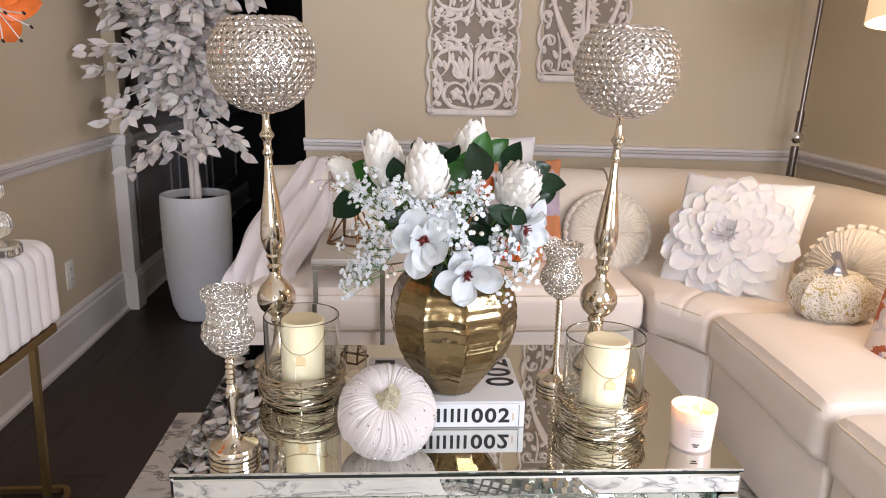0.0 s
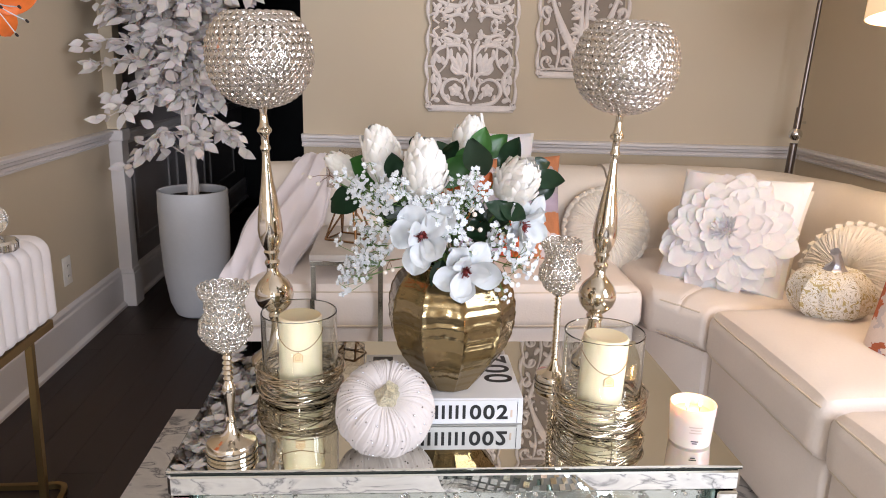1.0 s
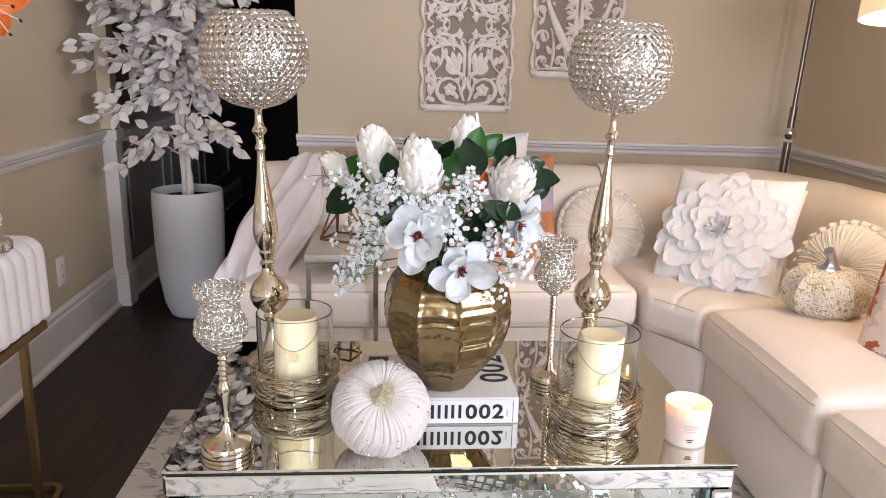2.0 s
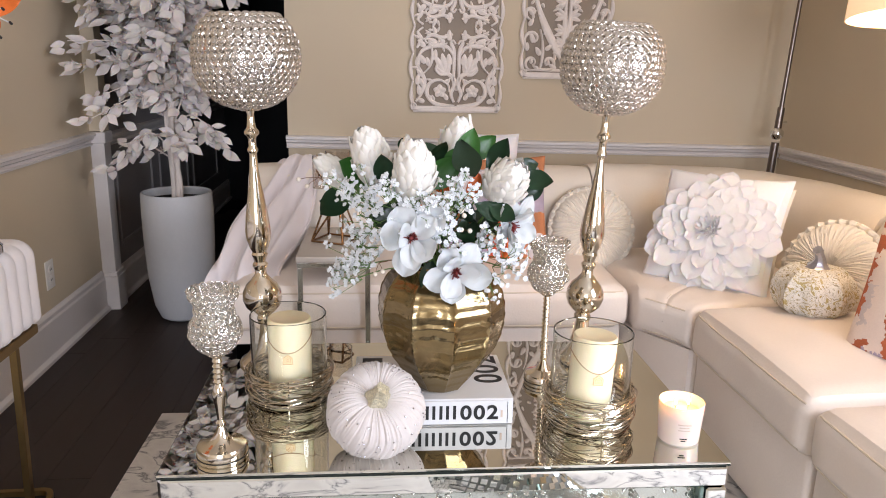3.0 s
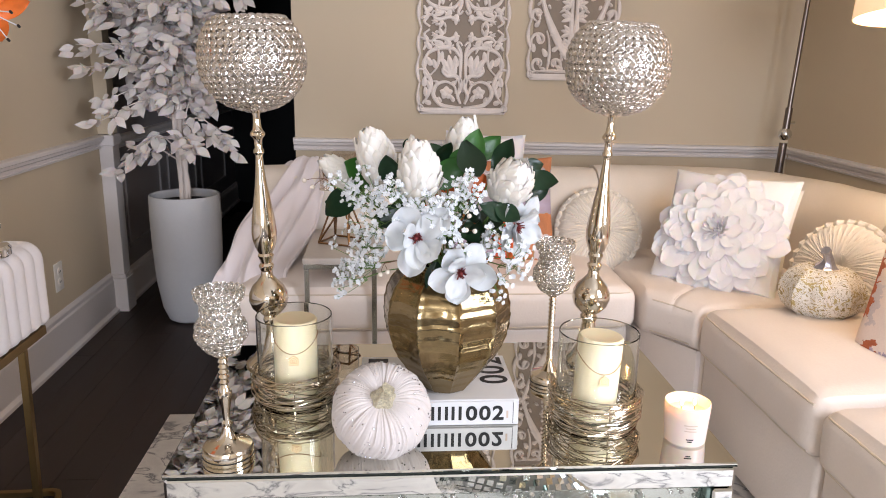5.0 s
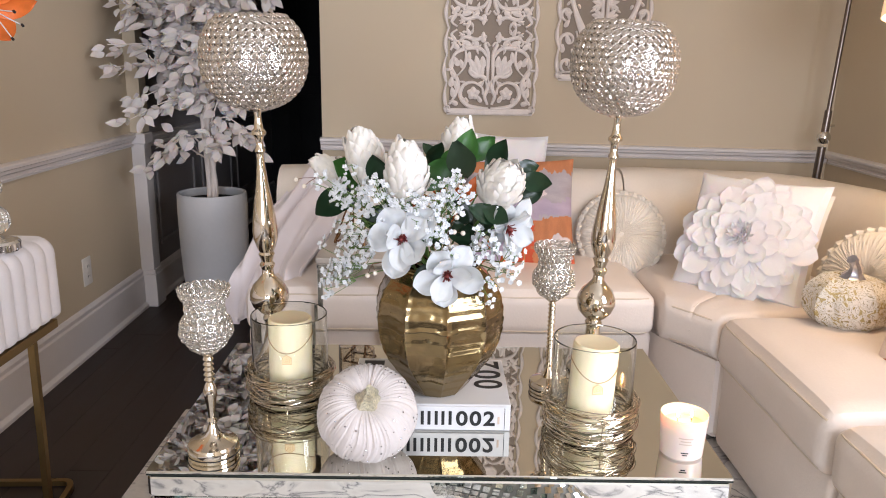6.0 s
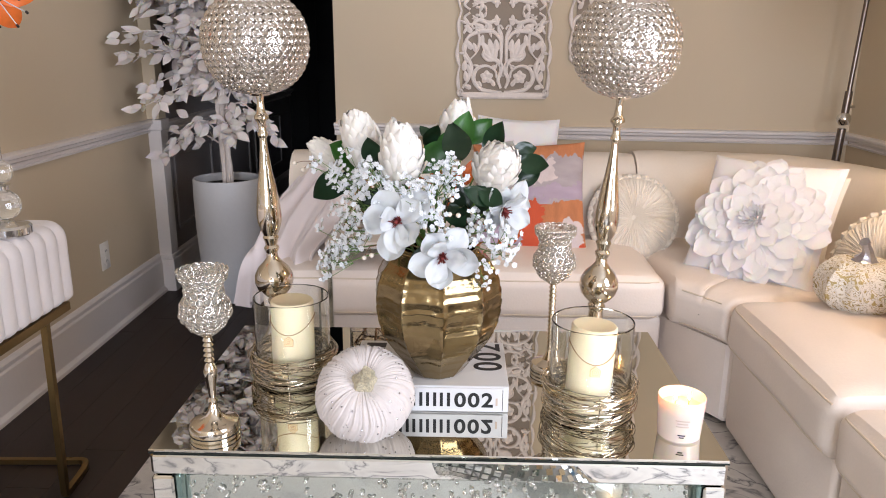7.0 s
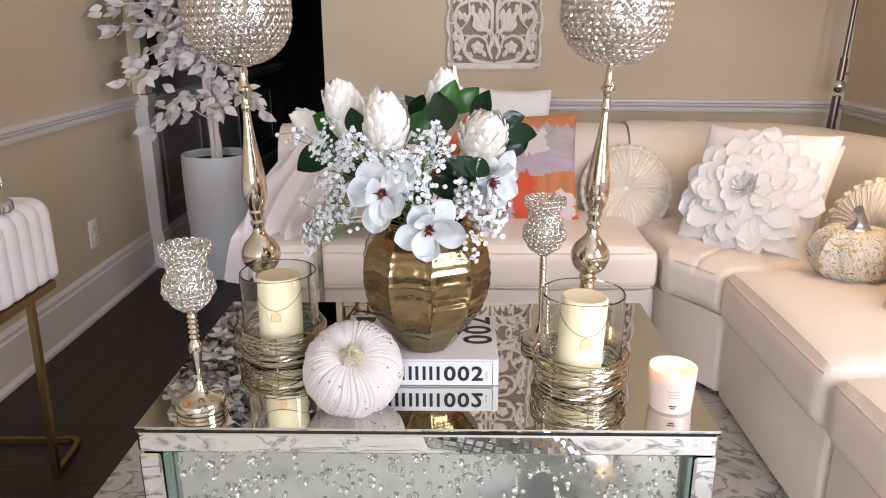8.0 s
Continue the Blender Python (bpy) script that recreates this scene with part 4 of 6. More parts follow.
def magnolia(p, d, size, spin, droop=0.0):
    d = Vector(d).normalized()
    m = axis_pose(p, d, spin)
    core = lathe([(0.002, -0.006), (0.004, 0.0), (0.0045, 0.006), (0.003, 0.012), (0, 0.015)], 12)
    bmesh.ops.transform(core, verts=core.verts, matrix=m)
    head = part("magnolia", core, STAMEN, bouquet, "open white magnolia bloom")
    st = bmesh.new()
    rr = random.Random(int(spin * 50) + 3)
    for k in range(34):
        a, l = rr.random() * 6.283, rr.uniform(0.006, 0.013)
        e = Vector((math.cos(a) * l, math.sin(a) * l, rr.uniform(0.006, 0.016)))
        tube([Vector((math.cos(a) * 0.004, math.sin(a) * 0.004, 0.002)), e], 0.0009, 4, st)
    bmesh.ops.transform(st, verts=st.verts, matrix=m)
    part("stamen_tuft", st, STAMEN, head, "dark red stamens")
    for ringn, (n, tilt, sc) in enumerate(((5, 8, 1.0), (3, 40, 0.80))):
        for k in range(n):
            a = 2 * math.pi * (k + 0.4 * ringn) / n + rr.uniform(-0.15, 0.15)
            q = m @ Matrix.Rotation(a, 4, "Z") @ Matrix.Translation((0, 0.004, -0.003 + 0.003 * ringn)) @ Matrix.Rotation(radians(tilt + rr.uniform(-20, 18)), 4, "X") @ Matrix.Scale(size / 0.078 * sc * rr.uniform(0.92, 1.08), 4)
            child("petal", magnolia_petals[rr.randrange(3)], head, q)
    stalk(p - d * 0.012)
    return head


def at(px_x, z, y):
    return Vector((px_x, y, z))


protea(at(0.085, 1.018, 1.600), (-0.30, -0.15, 1), 0.039, 0.098, 0.3)
protea(at(0.162, 1.000, 1.545), (-0.03, -0.22, 1), 0.041, 0.100, 1.1)
protea(at(0.260, 1.030, 1.730), (0.16, 0.0, 1), 0.039, 0.092, 2.2)
protea(at(0.334, 0.978, 1.565), (0.28, -0.85, 1), 0.043, 0.086, 3.0)
protea(at(0.016, 0.985, 1.650), (-0.9, -0.25, 0.75), 0.028, 0.078, 4.0)
magnolia(at(0.157, 0.890, 1.500), (-0.12, -1, 0.30), 0.061, 0.35)
magnolia(at(0.238, 0.824, 1.505), (0.16, -1, 0.05), 0.056, 1.9)
magnolia(at(0.352, 0.896, 1.580), (0.62, -0.75, -0.15), 0.060, 3.3)

# broad leaves from base to tip
FRESH_LEAVES = [((0.068, 1.64, 0.977), (0.011, 1.61, 1.014)), ((0.267, 1.65, 1.017), (0.283, 1.65, 1.076)), ((0.291, 1.68, 1.021), (0.332, 1.69, 1.055)),
                ((0.203, 1.60, 0.980), (0.257, 1.60, 1.023)), ((0.233, 1.63, 1.004), (0.266, 1.63, 1.038))]
DARK_LEAVES = [((0.111, 1.57, 0.989), (0.103, 1.56, 1.043)), ((0.126, 1.60, 1.002), (0.109, 1.59, 1.029)), ((0.147, 1.66, 1.029), (0.149, 1.66, 1.061)), ((0.207, 1.64, 1.018), (0.223, 1.63, 1.059)),
               ((0.209, 1.65, 1.024), (0.191, 1.66, 1.050)), ((0.257, 1.60, 1.033), (0.278, 1.57, 0.968)), ((0.326, 1.66, 1.002), (0.360, 1.66, 1.054)), ((0.380, 1.65, 1.000), (0.422, 1.66, 1.007)),
               ((0.390, 1.64, 0.978), (0.444, 1.64, 0.965)), ((0.392, 1.64, 0.941), (0.424, 1.65, 0.982)), ((0.320, 1.54, 0.925), (0.278, 1.53, 0.950)), ((0.315, 1.54, 0.938), (0.355, 1.53, 0.913)),
               ((0.278, 1.60, 0.862), (0.278, 1.58, 0.919)), ((0.197, 1.58, 0.809), (0.188, 1.545, 0.772)), ((0.030, 1.67, 0.940), (-0.029, 1.66, 0.896))]
LOW_LEAVES = [((0.035, 1.68, 0.922), (-0.023, 1.68, 0.922)), ((0.094, 1.58, 0.909), (0.148, 1.57, 0.931)), ((0.251, 1.60, 0.894), (0.277, 1.59, 0.849)), ((0.200, 1.60, 0.880), (0.230, 1.57, 0.850)),
              ((0.250, 1.62, 0.930), (0.290, 1.60, 0.900)), ((0.130, 1.63, 0.930), (0.170, 1.60, 0.955)), ((0.300, 1.63, 0.900), (0.330, 1.60, 0.860))]
dark_shapes = [to_mesh(petal(0.090, 0.050, 0.10, c, 6, 10, 0.48, 0.005, 1 + k, 0.16, 0.85), "leaf", GREENLEAF) for k, c in enumerate((0.5, -0.4, 0.9))]
fresh_shapes = [to_mesh(petal(0.090, 0.054, 0.08, c, 6, 10, 0.48, 0.004, 4 + k, 0.16, 0.85), "leaf", FRESHLEAF) for k, c in enumerate((0.4, -0.3))]
for group_of, shapes in ((FRESH_LEAVES, fresh_shapes), (DARK_LEAVES + LOW_LEAVES, dark_shapes)):
    for n, (base, tip) in enumerate(group_of):
        base, tip = Vector(base), Vector(tip)
        d = (tip - base).normalized()
        size = (tip - base).length * 1.34
        side = d.cross(Vector((rng.uniform(-0.3, 0.5), -1, rng.uniform(0.1, 0.6)))).normalized()
        up = side.cross(d)
        p = tip - d * size
        m = Matrix(((side.x, d.x, up.x, p.x), (side.y, d.y, up.y, p.y), (side.z, d.z, up.z, p.z), (0, 0, 0, 1)))
        child("leaf", shapes[n % len(shapes)], bouquet, m @ Matrix.Scale(size / 0.090, 4))
        if n % 2 == 0:
            part("leaf_stalk", tube(spline([tuple(p), tuple(p.lerp(RIM, 0.5)), tuple(RIM)], 4), 0.0018, 5), LIGHTGREEN, bouquet)
autumn = to_mesh(petal(0.060, 0.030, 0.15, 0.6, 4, 6, 0.4, 0.006, 5, 0.15), "autumn_leaf", ORANGELEAF)
for p in ((0.19, 1.60, 0.91), (0.21, 1.62, 0.94), (0.17, 1.63, 0.93), (0.245, 1.60, 0.90), (0.235, 1.63, 0.95), (0.28, 1.66, 0.93), (0.12, 1.64, 0.88), (0.30, 1.62, 0.87), (0.33, 1.64, 0.84),
          (0.345, 1.62, 0.815), (0.315, 1.60, 0.83), (0.19, 1.58, 0.88), (0.26, 1.66, 0.96), (0.365, 1.65, 0.86)):
    child("autumn_leaf", autumn, bouquet, facing(p, (rng.uniform(-1, 1), rng.uniform(-1, 0), rng.uniform(0, 1)), rng.random() * 6, rng.uniform(0.7, 1.1)))

# gypsophila: sprays of tiny five-petalled blossoms on branching stems
def blossom_data():
    bm = bmesh.new()
    c = bm.verts.new((0, 0, 0.0012))
    rim = []
    for k in range(10):
        a = 2 * math.pi * k / 10
        r = 0.0054 if k % 2 == 0 else 0.0044
        rim.append(bm.verts.new((r * math.cos(a), r * math.sin(a), 0.0022 if k % 2 == 0 else 0.0006)))
    low = bm.verts.new((0, 0, -0.0025))
    for k in range(10):
        bm.faces.new((c, rim[k], rim[(k + 1) % 10]))
        bm.faces.new((low, rim[(k + 1) % 10], rim[k]))
    return to_mesh(bm, "blossom", BREATH)


blossom = blossom_data()
SPRAYS = [((0.039, 1.555, 0.976), 0.032, 34), ((0.069, 1.555, 0.954), 0.043, 60), ((0.063, 1.555, 0.922), 0.036, 40), ((0.107, 1.515, 0.966), 0.036, 44), ((0.050, 1.555, 0.821), 0.042, 70), ((0.056, 1.555, 0.860), 0.028, 30),
          ((0.031, 1.555, 0.790), 0.026, 26), ((0.166, 1.515, 0.956), 0.038, 50), ((0.192, 1.515, 0.931), 0.036, 50), ((0.227, 1.515, 0.959), 0.042, 48), ((0.248, 1.515, 0.973), 0.031, 26), ((0.218, 1.515, 0.912), 0.035, 50),
          ((0.229, 1.515, 0.888), 0.024, 22), ((0.301, 1.540, 0.867), 0.038, 46), ((0.364, 1.540, 0.837), 0.028, 28), ((0.335, 1.540, 0.824), 0.026, 24), ((0.323, 1.540, 0.798), 0.019, 16), ((0.088, 1.515, 0.897), 0.024, 24)]
for c, r, n in SPRAYS:
    c, n = Vector(c), int(n * 1.25)
    rr = random.Random(int(c.x * 3000 + c.z * 700))
    items, stems = [], bmesh.new()
    hub = c.lerp(RIM, 0.45)
    tube(spline([tuple(RIM + Vector((0, 0, -0.02))), tuple(RIM.lerp(c, 0.5) + Vector((0, 0, 0.012))), tuple(c)], 5), 0.0013, 5, stems)
    twigs = [c + Vector((rr.gauss(0, 0.6), rr.gauss(0, 0.45), rr.gauss(0, 0.6))) * r for _ in range(max(4, n // 5))]
    for tw in twigs:
        tube([tuple(hub.lerp(c, 0.6)), tuple(tw)], 0.0007, 3, stems)
    for k in range(n):
        tw = twigs[k % len(twigs)]
        p = tw + Vector((rr.gauss(0, 0.0075), rr.gauss(0, 0.007), rr.gauss(0, 0.0075)))
        tube([tuple(tw), tuple(p)], 0.0005, 3, stems)
        items.append((blossom, facing(p, (p - hub).normalized() + Vector((rr.uniform(-.5, .5), -0.6, rr.uniform(-.3, .6))), rr.random() * 6, rr.uniform(0.75, 1.15))))
    spray = part("gypsophila_spray", stems, LIGHTGREEN, bouquet, "thin green gypsophila stems")
    joined("blossoms", items, BREATH, spray, "tiny white gypsophila blossoms", False)

# pearl berry picks
def berry_pick(c, berries):
    c = Vector(c)
    twig = part("berry_pick", tube(spline([tuple(RIM), tuple(RIM.lerp(c, 0.6) + Vector((0, 0, 0.01))), tuple(c)], 5), 0.0011, 5), TWIG, bouquet)
    for p in berries:
        part("pearl", lathe([(0, -0.0048), (0.0024, -0.0042), (0.0042, -0.0024), (0.0048, 0), (0.0042, 0.0024), (0.0024, 0.0042), (0, 0.0048)], 12, at=tuple(p)), PEARL, twig)
        part("twig", tube([tuple(c), tuple(c.lerp(Vector(p), 0.6) + Vector((0, 0, 0.002))), tuple(p)], 0.0006, 4), TWIG, twig)


berry_pick((-0.020, 1.66, 0.974), [(-0.026, 1.66, 1.009), (-0.025, 1.66, 0.996), (-0.043, 1.66, 0.957), (-0.059, 1.66, 0.970)])
berry_pick((0.240, 1.56, 0.890), [(0.251, 1.535, 0.898), (0.267, 1.535, 0.896), (0.255, 1.53, 0.926), (0.250, 1.53, 0.935), (0.244, 1.535, 0.870)])
berry_pick((0.225, 1.56, 0.850), [(0.232, 1.53, 0.863), (0.220, 1.53, 0.858), (0.205, 1.54, 0.872), (0.238, 1.54, 0.845)])
berry_pick((0.290, 1.57, 0.880), [(0.292, 1.54, 0.902), (0.300, 1.55, 0.872), (0.312, 1.55, 0.884)])
berry_pick((0.098, 1.57, 0.825), [(0.091, 1.545, 0.810), (0.105, 1.545, 0.815)])

# ---------------------------------------------------------------- white tree in a tall planter
PX, PY = -0.822, 3.61
planter = thing("planter", (PX, PY, 0.0), "tall matte white tapered planter on the dark floor", "planter")
part("pot", lathe([(0, 0.0), (0.085, 0.0), (0.105, 0.012), (0.128, 0.07), (0.147, 0.20), (0.155, 0.36), (0.157, 0.50), (0.155, 0.588), (0.152, 0.594), (0.146, 0.594), (0.142, 0.588), (0.142, 0.555), (0, 0.555)], 64), PLANTER, planter)
part("soil", lathe([(0, 0.562), (0.10, 0.560), (0.1415, 0.557)], 32), SOIL, planter)
tree = thing("artificial_tree", (PX, PY, 0.55), "white artificial ficus tree with pale fabric leaves", "tree")
tr = random.Random(11)
for k in range(6):
    a = 2 * math.pi * k / 6
    pts = []
    for i in range(26):
        z = i / 25 * 1.15
        tw = a + z * (5.5 if k % 2 else -3.5) + 0.8 * noise.noise(Vector((k * 3.3, z * 5, 1)))
        rr = 0.016 + 0.010 * noise.noise(Vector((z * 7, k * 2.1, 0)))
        pts.append((rr * math.cos(tw), rr * math.sin(tw), z + 0.01))
    part("trunk", tube(pts, [0.0115 - 0.005 * i / 25 + 0.0018 * noise.noise(Vector((i * 0.9, k, 5))) for i in range(26)], 8), STEMWHITE, tree)
tree_leaf = [to_mesh(petal(0.088, 0.047, 0.08, c, 4, 8, 0.38, 0.004, 3 + k, 0.10, 1.05), "leaf", WHITELEAF) for k, c in enumerate((0.25, -0.3, 0.5))]
leaf_poses = []
BRANCHES = []
for k in range(170):
    z = 0.36 + 1.02 * (k / 169) ** 0.72
    a = k * 2.4 + tr.uniform(-0.3, 0.3)
    reach = tr.uniform(0.16, 0.34) * min(1.0, 0.55 + 0.9 * (z - 0.36))
    BRANCHES.append((z, a, reach, tr.uniform(-0.02, 0.12)))
for k in range(80):
    BRANCHES.append((tr.uniform(0.72, 1.42), k * 2.4 + tr.uniform(-0.4, 0.4), tr.uniform(0.12, 0.38), tr.uniform(-0.05, 0.14)))
BRANCHES += [(0.20, radians(212), 0.27, -0.01), (0.24, radians(235), 0.25, 0.03), (0.24, radians(300), 0.20, 0.02), (0.50, radians(225), 0.42, 0.10), (0.56, radians(218), 0.40, 0.13), (0.46, radians(205), 0.30, 0.0), (0.42, radians(228), 0.36, -0.03),
             (0.34, radians(330), 0.26, -0.02), (0.30, radians(345), 0.24, -0.05), (0.70, radians(240), 0.34, 0.16)]
for z, a, reach, lift in BRANCHES:
    ex, ey = math.cos(a) * reach, math.sin(a) * reach
    ex = max(ex, -0.36)
    ey = min(ey, 0.24)
    pts = spline([(0.015 * math.cos(a), 0.015 * math.sin(a), z), (ex * 0.45, ey * 0.45, z + 0.06 + lift * 0.5), (ex, ey, z + lift)], 7)
    limb = part("branch", tube(pts, [0.0045 - 0.003 * i / (len(pts) - 1) for i in range(len(pts))], 5), STEMWHITE, tree)
    for i in range(3, len(pts)):
        for sgn in (-1, 1):
            if tr.random() < 0.18:
                continue
            d = (pts[min(i + 1, len(pts) - 1)] - pts[i - 1]).normalized()
            side = Vector((-d.y, d.x, 0)).normalized() * sgn
            v = (d * tr.uniform(0.1, 1.0) + side * tr.uniform(0.2, 1.1) + Vector((tr.uniform(-.4, .4), tr.uniform(-.4, .3), tr.uniform(-0.9, 0.35)))).normalized()
            s2 = v.cross(Vector((tr.uniform(-.5, .6), tr.uniform(-1.4, -0.5), tr.uniform(0.0, 0.9)))).normalized()
            up = s2.cross(v)
            m = Matrix(((s2.x, v.x, up.x, pts[i].x), (s2.y, v.y, up.y, pts[i].y), (s2.z, v.z, up.z, pts[i].z), (0, 0, 0, 1)))
            m = Matrix.Translation(Vector((tr.gauss(0, 0.012), tr.gauss(0, 0.012), tr.gauss(0, 0.012))) + v * 0.012) @ m
            leaf_poses.append((tree_leaf[tr.randrange(3)], m @ Matrix.Scale(tr.uniform(0.55, 0.98), 4)))
leaf_poses.sort(key=lambda q: q[1][2][3])
for me, m in leaf_poses[:300]:
    child("leaf", me, tree, m)
joined("foliage", leaf_poses[300:], WHITELEAF, tree, "upper white leaves of the crown", True)

# ---------------------------------------------------------------- carved wall panels
def ribbon(bm, pts, w, y0=0.0, y1=0.020, taper=True):
    """A flat carved strip along 2D points (x, z), rounded at its crown."""
    n = len(pts)
    rows = []
    for i, (x, z) in enumerate(pts):
        a, b = pts[max(i - 1, 0)], pts[min(i + 1, n - 1)]
        dx, dz = b[0] - a[0], b[1] - a[1]
        l = math.hypot(dx, dz) or 1e-6
        nx, nz = -dz / l, dx / l
        t = i / (n - 1)
        h = w * 0.85 * ((0.55 + 0.45 * math.sin(math.pi * min(1, t * 1.3))) if taper else 1)
        rows.append([bm.verts.new((x + nx * h * s, -d, z + nz * h * s)) for s, d in ((-1, y0), (-1, y1 * 0.75), (-0.45, y1), (0.45, y1), (1, y1 * 0.75), (1, y0))])
    for lo, hi in zip(rows, rows[1:]):
        for k in range(5):
            bm.faces.new((lo[k], lo[k + 1], hi[k + 1], hi[k]))
    for row in (rows[0], rows[-1]):
        bm.faces.new(row)


def blob(bm, outline, y1=0.020):
    lo = [bm.verts.new((x, 0, z)) for x, z in outline]
    hi = [bm.verts.new((x, -y1 * 0.8, z)) for x, z in outline]
    cx, cz = sum(p[0] for p in outline) / len(outline), sum(p[1] for p in outline) / len(outline)
    mid = bm.verts.new((cx, -y1 * 1.15, cz))
    n = len(outline)
    for k in range(n):
        bm.faces.new((lo[k], lo[(k + 1) % n], hi[(k + 1) % n], hi[k]))
        bm.faces.new((hi[k], hi[(k + 1) % n], mid))


def spiral(cx, cz, r0, r1, a0, a1, n=22):
    return [(cx + (r0 + (r1 - r0) * k / n) * math.cos(radians(a0 + (a1 - a0) * k / n)), cz + (r0 + (r1 - r0) * k / n) * math.sin(radians(a0 + (a1 - a0) * k / n))) for k in range(n + 1)]


def arc2(p, q, bend, n=14):
    (x0, z0), (x1, z1) = p, q
    mx, mz = (x0 + x1) / 2 - (z1 - z0) * bend, (z0 + z1) / 2 + (x1 - x0) * bend
    return [((1 - t) ** 2 * x0 + 2 * t * (1 - t) * mx + t * t * x1, (1 - t) ** 2 * z0 + 2 * t * (1 - t) * mz + t * t * z1) for t in [k / n for k in range(n + 1)]]


def leaf2(p, ang, l, w):
    a = radians(ang)
    out = []
    for k in range(14):
        t = 2 * math.pi * k / 14
        u, v = (0.5 - 0.5 * math.cos(t)) * l, math.sin(t) * w * 0.68 * (0.75 + 0.25 * math.cos(t))
        out.append((p[0] + u * math.cos(a) - v * math.sin(a), p[1] + u * math.sin(a) + v * math.cos(a)))
    return out


def carved_half(bm, s, h0, flip, style):
    """Half a carved module, 0.217 m wide and 0.38 m high, mirrored by s."""
    H = 0.38

    def P(pts):
        return [(s * x, h0 + (H - z if flip else z)) for x, z in pts]

    def R(pts, w=0.010):
        ribbon(bm, P(pts), w)

    def B(pts):
        blob(bm, P(pts))
    # scalloped outer border
    R(arc2((0.200, 0.0), (0.206, 0.13), -0.18), 0.011)
    R(arc2((0.206, 0.13), (0.206, 0.26), -0.20), 0.011)
    R(arc2((0.206, 0.26), (0.200, 0.38), -0.18), 0.011)
    fill = random.Random(30 + style)
    for k in range(20):
        B(leaf2((fill.uniform(0.03, 0.185), fill.uniform(0.03, 0.38) if k < 10 else fill.uniform(0.26, 0.385)), fill.uniform(0, 360), fill.uniform(0.022, 0.036), 0.012))
    if style == 0:
        def S(pts, w=0.012):
            R([(q.x, q.y) for q in spline([(x, z, 0) for x, z in pts], 6)], w)
        S([(0.006, 0.012), (0.045, 0.014), (0.105, 0.026), (0.140, 0.070), (0.126, 0.118), (0.082, 0.134), (0.040, 0.112), (0.032, 0.078)], 0.012)
        S([(0.010, 0.030), (0.024, 0.070), (0.010, 0.105), (0.014, 0.140), (0.040, 0.162), (0.075, 0.160), (0.098, 0.180), (0.092, 0.206)], 0.013)
        S([(0.013, 0.130), (0.012, 0.205), (0.014, 0.270), (0.028, 0.306), (0.018, 0.316), (0.006, 0.300)], 0.011)
        S([(0.016, 0.250), (0.046, 0.286), (0.100, 0.292), (0.158, 0.272), (0.184, 0.232), (0.178, 0.180)], 0.012)
        S([(0.178, 0.190), (0.152, 0.130), (0.166, 0.070), (0.192, 0.030)], 0.012)
        S([(0.120, 0.288), (0.116, 0.240), (0.128, 0.196), (0.160, 0.160)], 0.009)
        S([(0.020, 0.345), (0.070, 0.330), (0.120, 0.340), (0.150, 0.318), (0.140, 0.300)], 0.011)
        S([(0.190, 0.280), (0.170, 0.320), (0.186, 0.352), (0.160, 0.374)], 0.011)
        for k in range(5):
            B(leaf2((0.078, 0.082), 72 * k + 18, 0.032, 0.030))
        for ang, l, w in ((78, 0.105, 0.034), (58, 0.110, 0.032), (100, 0.070, 0.028), (36, 0.066, 0.026)):
            B(leaf2((0.048, 0.156), ang, l, w))
        for p, ang, l in (((0.150, 0.030), 20, 0.044), ((0.170, 0.060), 78, 0.052), ((0.148, 0.096), 62, 0.050), ((0.186, 0.110), 96, 0.050), ((0.160, 0.150), 50, 0.046), ((0.128, 0.196), 70, 0.046),
                          ((0.150, 0.208), 60, 0.050), ((0.186, 0.196), 92, 0.048), ((0.034, 0.200), 86, 0.056), ((0.108, 0.226), 100, 0.050), ((0.060, 0.300), 50, 0.050), ((0.094, 0.302), 24, 0.052), ((0.150, 0.286), 40, 0.048),
                          ((0.036, 0.316), 88, 0.050), ((0.100, 0.345), 66, 0.040), ((0.040, 0.040), 60, 0.040), ((0.000, 0.084), 90, 0.034), ((0.104, 0.036), 70, 0.030)):
            B(leaf2(p, ang, l, l * 0.50))
    else:
        R(arc2((0.0, 0.055), (0.165, 0.38), -0.10), 0.022)
        R(arc2((0.010, 0.02), (0.19, 0.02), 0.04), 0.010)
        R(spiral(0.165, 0.055, 0.036, 0.010, -90, 250), 0.009)
        R(spiral(0.085, 0.055, 0.036, 0.010, 270, -70), 0.009)
        R(spiral(0.165, 0.165, 0.044, 0.012, -60, 280), 0.009)
        R(spiral(0.175, 0.285, 0.032, 0.010, -80, 230), 0.009)
        R(arc2((0.125, 0.02), (0.130, 0.21), 0.15), 0.009)
        R(arc2((0.012, 0.06), (0.012, 0.36), 0.0), 0.016)
        for z in (0.14, 0.20, 0.27, 0.33):
            for ang in (15, 45, -20):
                B(leaf2((0.012, z), ang, 0.052, 0.020))
        for p, ang, l in (((0.165, 0.05), 80, 0.03), ((0.085, 0.045), 90, 0.032), ((0.160, 0.15), 70, 0.045), ((0.185, 0.225), 120, 0.04), ((0.125, 0.09), 60, 0.045), ((0.045, 0.03), 30, 0.04), ((0.17, 0.275), 60, 0.035), ((0.19, 0.11), 90, 0.04), ((0.10, 0.115), 140, 0.04), ((0.155, 0.335), 100, 0.04), ((0.13, 0.03), 20, 0.03)):
            B(leaf2(p, ang, l, l * 0.5))


